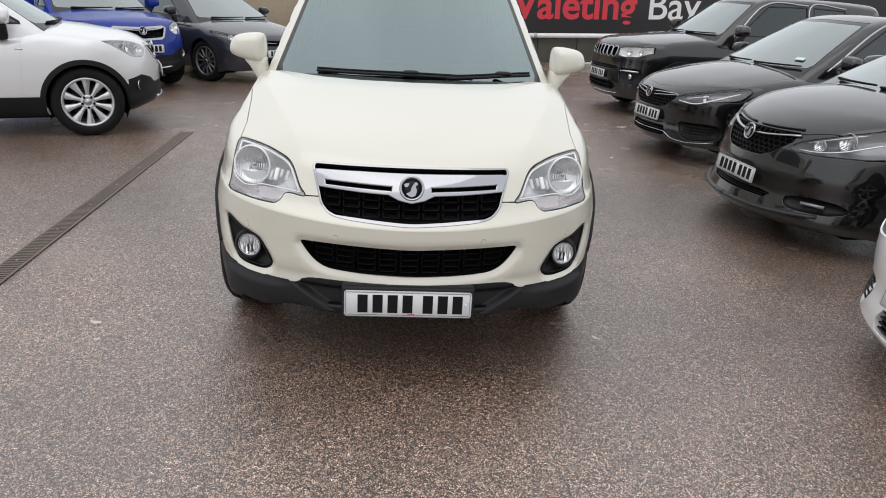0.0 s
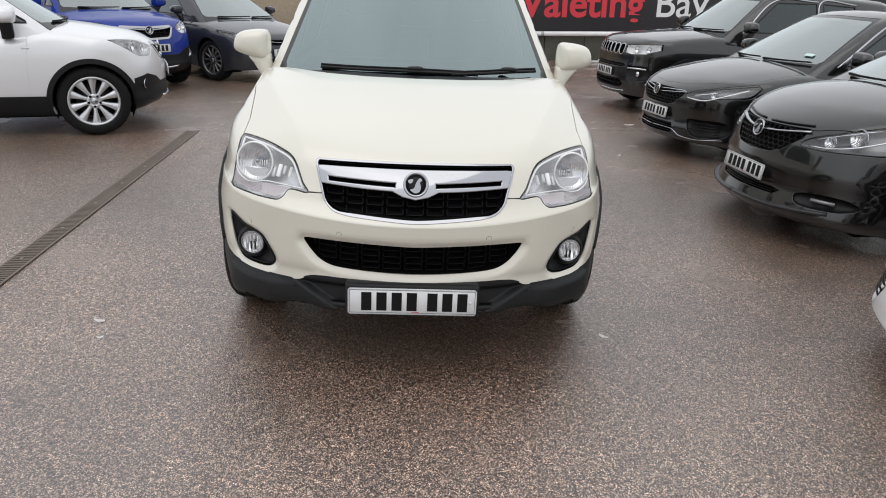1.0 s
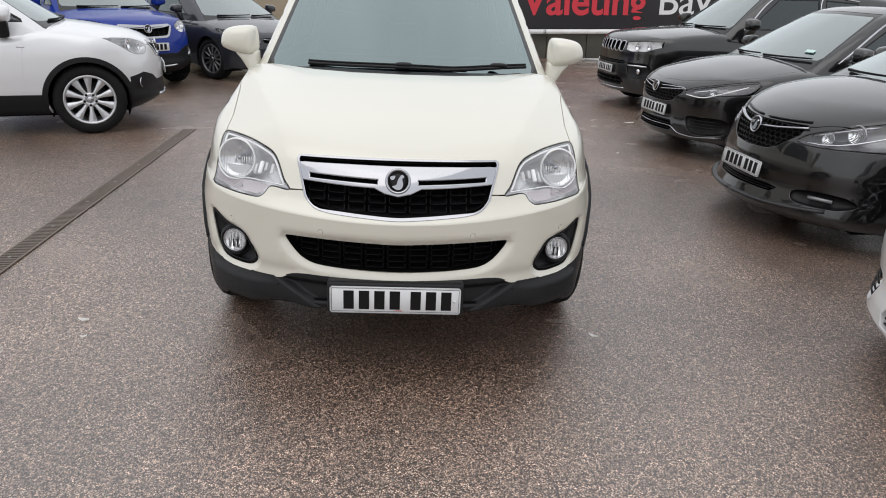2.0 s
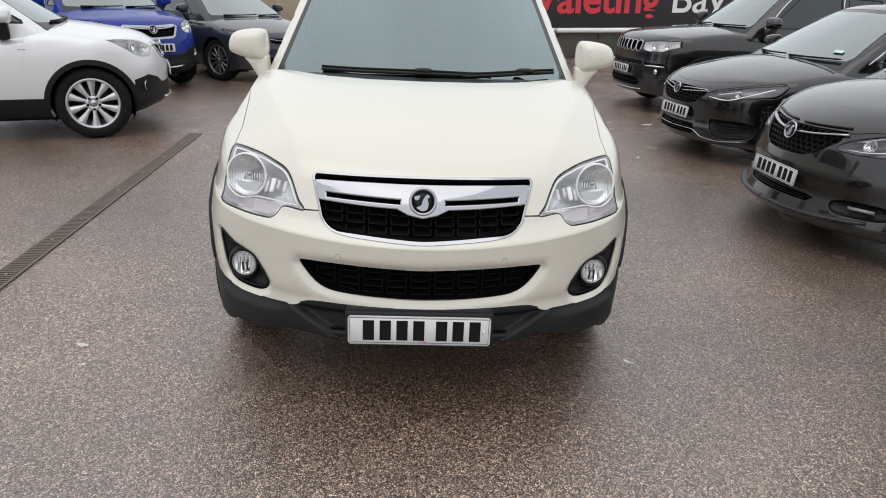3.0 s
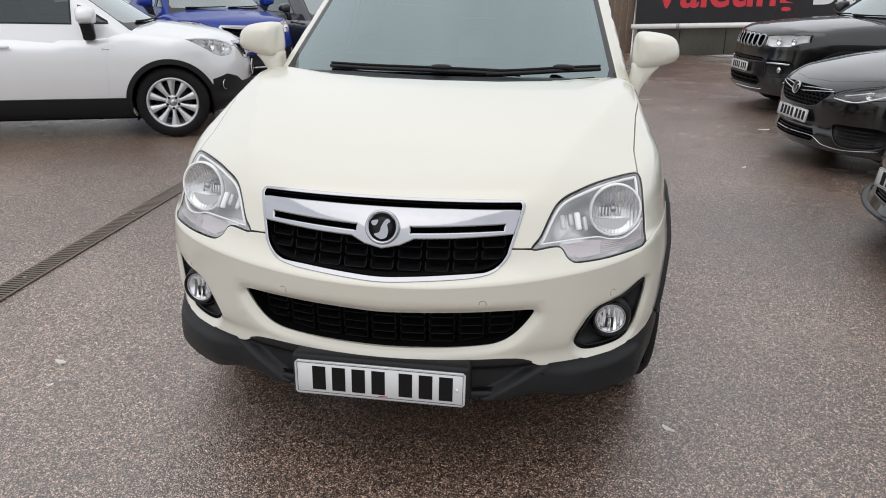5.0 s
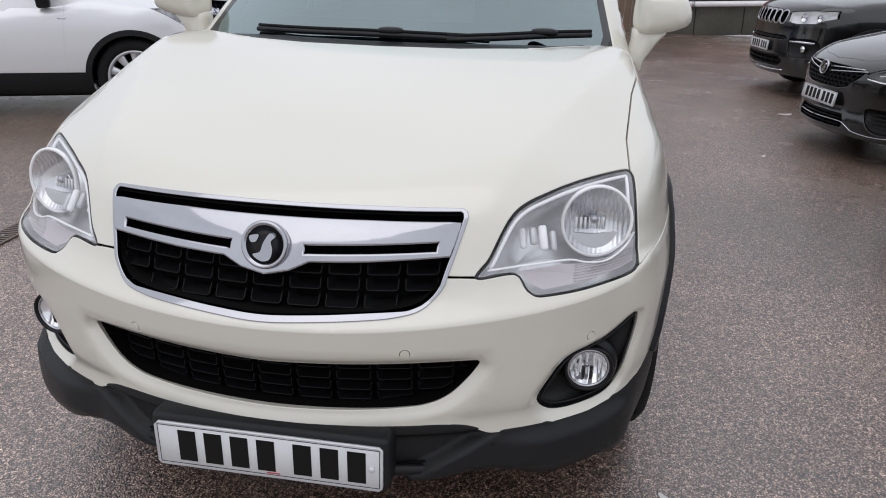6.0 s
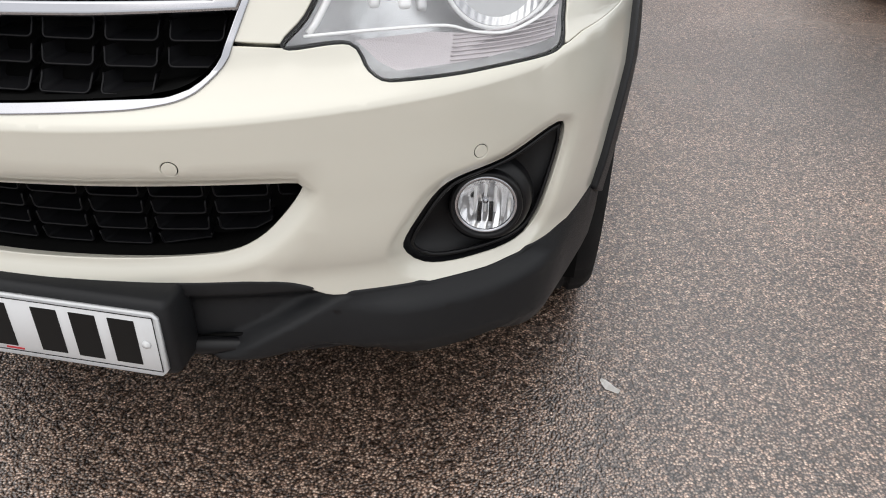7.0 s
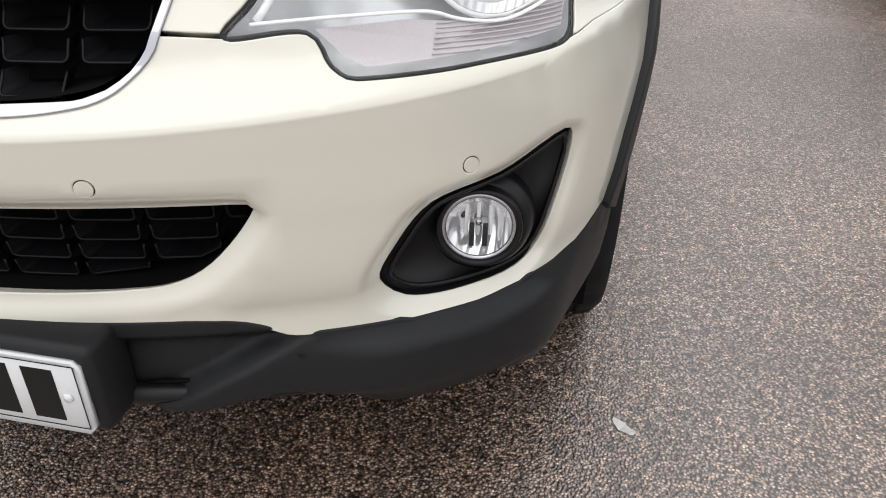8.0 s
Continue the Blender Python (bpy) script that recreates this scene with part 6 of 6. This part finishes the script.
def off_roader(paint, label, m):
    s = ROADER
    shell = Shell(body_field(s), (0, s["length"] * 0.42, 0.58), (0.9, s["length"] * 0.4, 0.6))
    lamp = ring([(.44, .94), (.55, .955), (.70, .97), (.82, .975), (.835, .90), (.74, .835), (.56, .82), (.46, .835)], 0.03, False)
    slots = [ring([(x - .042, .935), (x + .042, .935), (x + .036, .825), (x - .036, .825)], 0.02) for x in np.arange(-3, 4) * 0.118]
    low = ring(full([(0, .69), (.45, .69), (.50, .66), (.45, .635), (0, .63)]), 0.03, False)
    air = ring(full([(0, .47), (.42, .47), (.50, .40), (.42, .34), (0, .335)]), 0.03, False)
    fog = ring([(.52, .66), (.62, .67), (.78, .66), (.80, .50), (.70, .46), (.56, .48)], 0.03)
    det = bonnet_rows(s, [(0, .07), (.3, .09), (.5, .12), (.70, .24), (.76, .5), (.76, 1.2), (.7, 1.4), (.3, 1.28), (0, 1.25)], paint) + lens_rows(lamp, LV)
    for o in slots:
        det += [("slot_ring", "front", grown(o, 0.009), CHROME, 0.005, 0.004, 0.01, ""), ("slot", "front", o, None, 0, 0, 0, "")]
    det += [("mid_slot", "front", low, None, 0, 0, 0, ""), ("air_mouth", "front", air, None, 0, 0, 0, ""), ("fog_hole", "front", fog, None, 0, 0, 0, ""), ("fog_hole", "front", mirrored(fog), None, 0, 0, 0, "")]
    top, _ = car(s, paint, "off_roader", label, m, det, fine=0.05)
    lamp_pair(shell, top, lamp, "front", [(.60, .885, .04), (.74, .89, .036)], mat=LAMP_RIM)
    for o in slots:
        dark_box(shell, top, o, 0.05, "grille_slot")
    for o, nm in ((low, "upper_intake"), (air, "lower_grille")):
        box = dark_box(shell, top, o, 0.05, nm)
        grille_mesh(shell, box, -0.48, 0.48, tuple(np.linspace(o[:, 1].min() + .02, o[:, 1].max() - .02, 3)), 0.12, 0.012, within(o))
    for k in (-1, 1):
        o = fog if k > 0 else mirrored(fog)
        bez, c, nm = inner_bowl(shell, o, "front", top, PLASTIC, 0.03, "fog_bezel")
        part("lamp_strip", tube(shell.on("front", [(k * .54, .63), (k * .65, .635), (k * .77, .63)]), 0.013, 8), SATIN, bez)
        p = shell.on("front", [(k * .69, .56)])[0]
        part("fog_lamp", lathe([(0.035, 0.0), (0.036, 0.01), (0.001, 0.006)], 20, facing(Vector(p) + Vector((0, .012, 0)), (k * .3, -1, 0))), MIRROR, bez)
    p = shell.on("front", [(0, .555)])[0]
    number_plate(top, facing(Vector(p) + Vector((0, -0.012, 0)), (0, -1, 0.03)))
    rods(shell, top, "lower_chrome", [[(0.0, .30), (.3, .30), (.5, .31)]], 0.012, SATIN, off=-0.003)
    wipers(top, s)
    return top


off_roader(BLACK, "black off-roader with seven chrome-ringed grille slots", pose(3.14, 8.05, 0, 0, 0, -84))


# ---------------------------------------------------------------- the valeting bay's fence with its banner
VINYL = material("black_banner_vinyl", (0.022, 0.021, 0.024), 0.45, vary=0.25, vary_size=1.2, bump=0.1, grain_size=6)
RED = material("banner_red", (0.62, 0.035, 0.055), 0.5)
LETTER = material("banner_white", (0.75, 0.75, 0.76), 0.5)
STEEL = material("galvanised_steel", (0.42, 0.42, 0.43), 0.4, metal=0.6, vary=0.2, vary_size=5)
PIPE = material("white_painted_pipe", (0.8, 0.8, 0.79), 0.4, vary=0.15, vary_size=4)
# mossy concrete, its base darkened to carry the shade below the rail
MOSSY_SHADED = material("shaded_mossy_concrete", (0.075, 0.072, 0.058), 0.85, grain=0.3, grain_size=30, bump=0.5, vary=0.5, vary_size=1.5)
BOARD = material("brown_weathered_boards", (0.17, 0.12, 0.085), 0.7, grain=0.2, grain_size=25, bump=0.3, vary=0.2)

bay = pose(2.78, 15.3, 0.0, 0, -2.2, 0)      # the yard falls a little to the left there
wall = ground_thing("wall_north", "low mossy concrete wall under the banner", "wall", bay, kind="structure")
for k in range(13):
    part("block", slab((0.986, 0.22, 0.64), 0.012, pose(0.5 + k, 0.12, 0.27)), MOSSY_SHADED, wall)
fence = ground_thing("board_fence", "brown weathered board fence beside the banner", "fence", pose(-0.6, 15.5, 0))
for k in range(22):
    part("board", slab((0.148, 0.025, 3.0), 0.004, pose(0.075 + 0.152 * k, 0, 1.5)), BOARD, fence)
sign = ground_thing("banner", "black vinyl banner with red and white lettering", "banner", bay)
part("sheet", slab((12.6, 0.02, 2.02), 0.006, pose(6.3, -0.02, 1.60)), VINYL, sign)
for x in (0.02, 3.2, 6.4, 9.6, 12.58):
    part("post", slab((0.07, 0.07, 2.7), 0.008, pose(x, 0.04, 1.3)), STEEL, sign)


def lettering(text, size, mat, x, z, parent):
    c = bpy.data.curves.new("lettering", "FONT")
    c.body, c.size, c.extrude = text, size, 0.002
    c.offset = 0.02 if mat is RED else 0.006
    o = new("lettering", c)
    bpy.context.view_layer.update()
    me = bpy.data.meshes.new_from_object(o.evaluated_get(bpy.context.evaluated_depsgraph_get()))
    bpy.data.objects.remove(o)
    me.materials.append(mat)
    t = new("lettering", me)
    t.parent = parent
    t.matrix_local = pose(x, -0.034, z, 90, 0, 0)
    wide = max(v.co.x for v in me.vertices)
    return wide


lettering("Valeting", 0.95, RED, 0.36, 1.0, sign)
lettering("Bay", 0.95, LETTER, 3.68, 1.0, sign)
rail = ground_thing("pipe_rail", "white painted pipe rail below the banner", "rail", bay)
part("pipe", tube([(-0.1, -0.14, 0.60), (3.0, -0.14, 0.60), (12.6, -0.14, 0.60)], 0.055, 12), PIPE, rail)
for x in (0.9, 3.1, 5.3, 7.5):
    part("clamp", lathe([(0.064, -0.03), (0.064, 0.03)], 16, pose(x, -0.14, 0.60, 0, 90, 0)), STEEL, rail)
    part("bracket", slab((0.05, 0.18, 0.05), 0.005, pose(x, -0.06, 0.60)), STEEL, rail)

# ---------------------------------------------------------------- far boundary wall
BRICKY = material("pale_brick_wall", (0.36, 0.30, 0.22), 0.85, grain=0.25, grain_size=20, bump=0.4, vary=0.25, vary_size=0.8)
CAPPING = material("wall_coping", (0.42, 0.41, 0.38), 0.85, grain=0.2, grain_size=25, vary=0.2)
far = ground_thing("wall_far", "pale brick boundary wall with a concrete coping", "wall", pose(-16, 21, 0, 0, 0, 0), kind="structure")
part("brickwork", slab((30, 0.24, 1.5), 0.01, pose(0, 0, 0.75)), BRICKY, far)
part("coping", slab((30, 0.34, 0.08), 0.015, pose(0, 0, 1.54)), CAPPING, far)
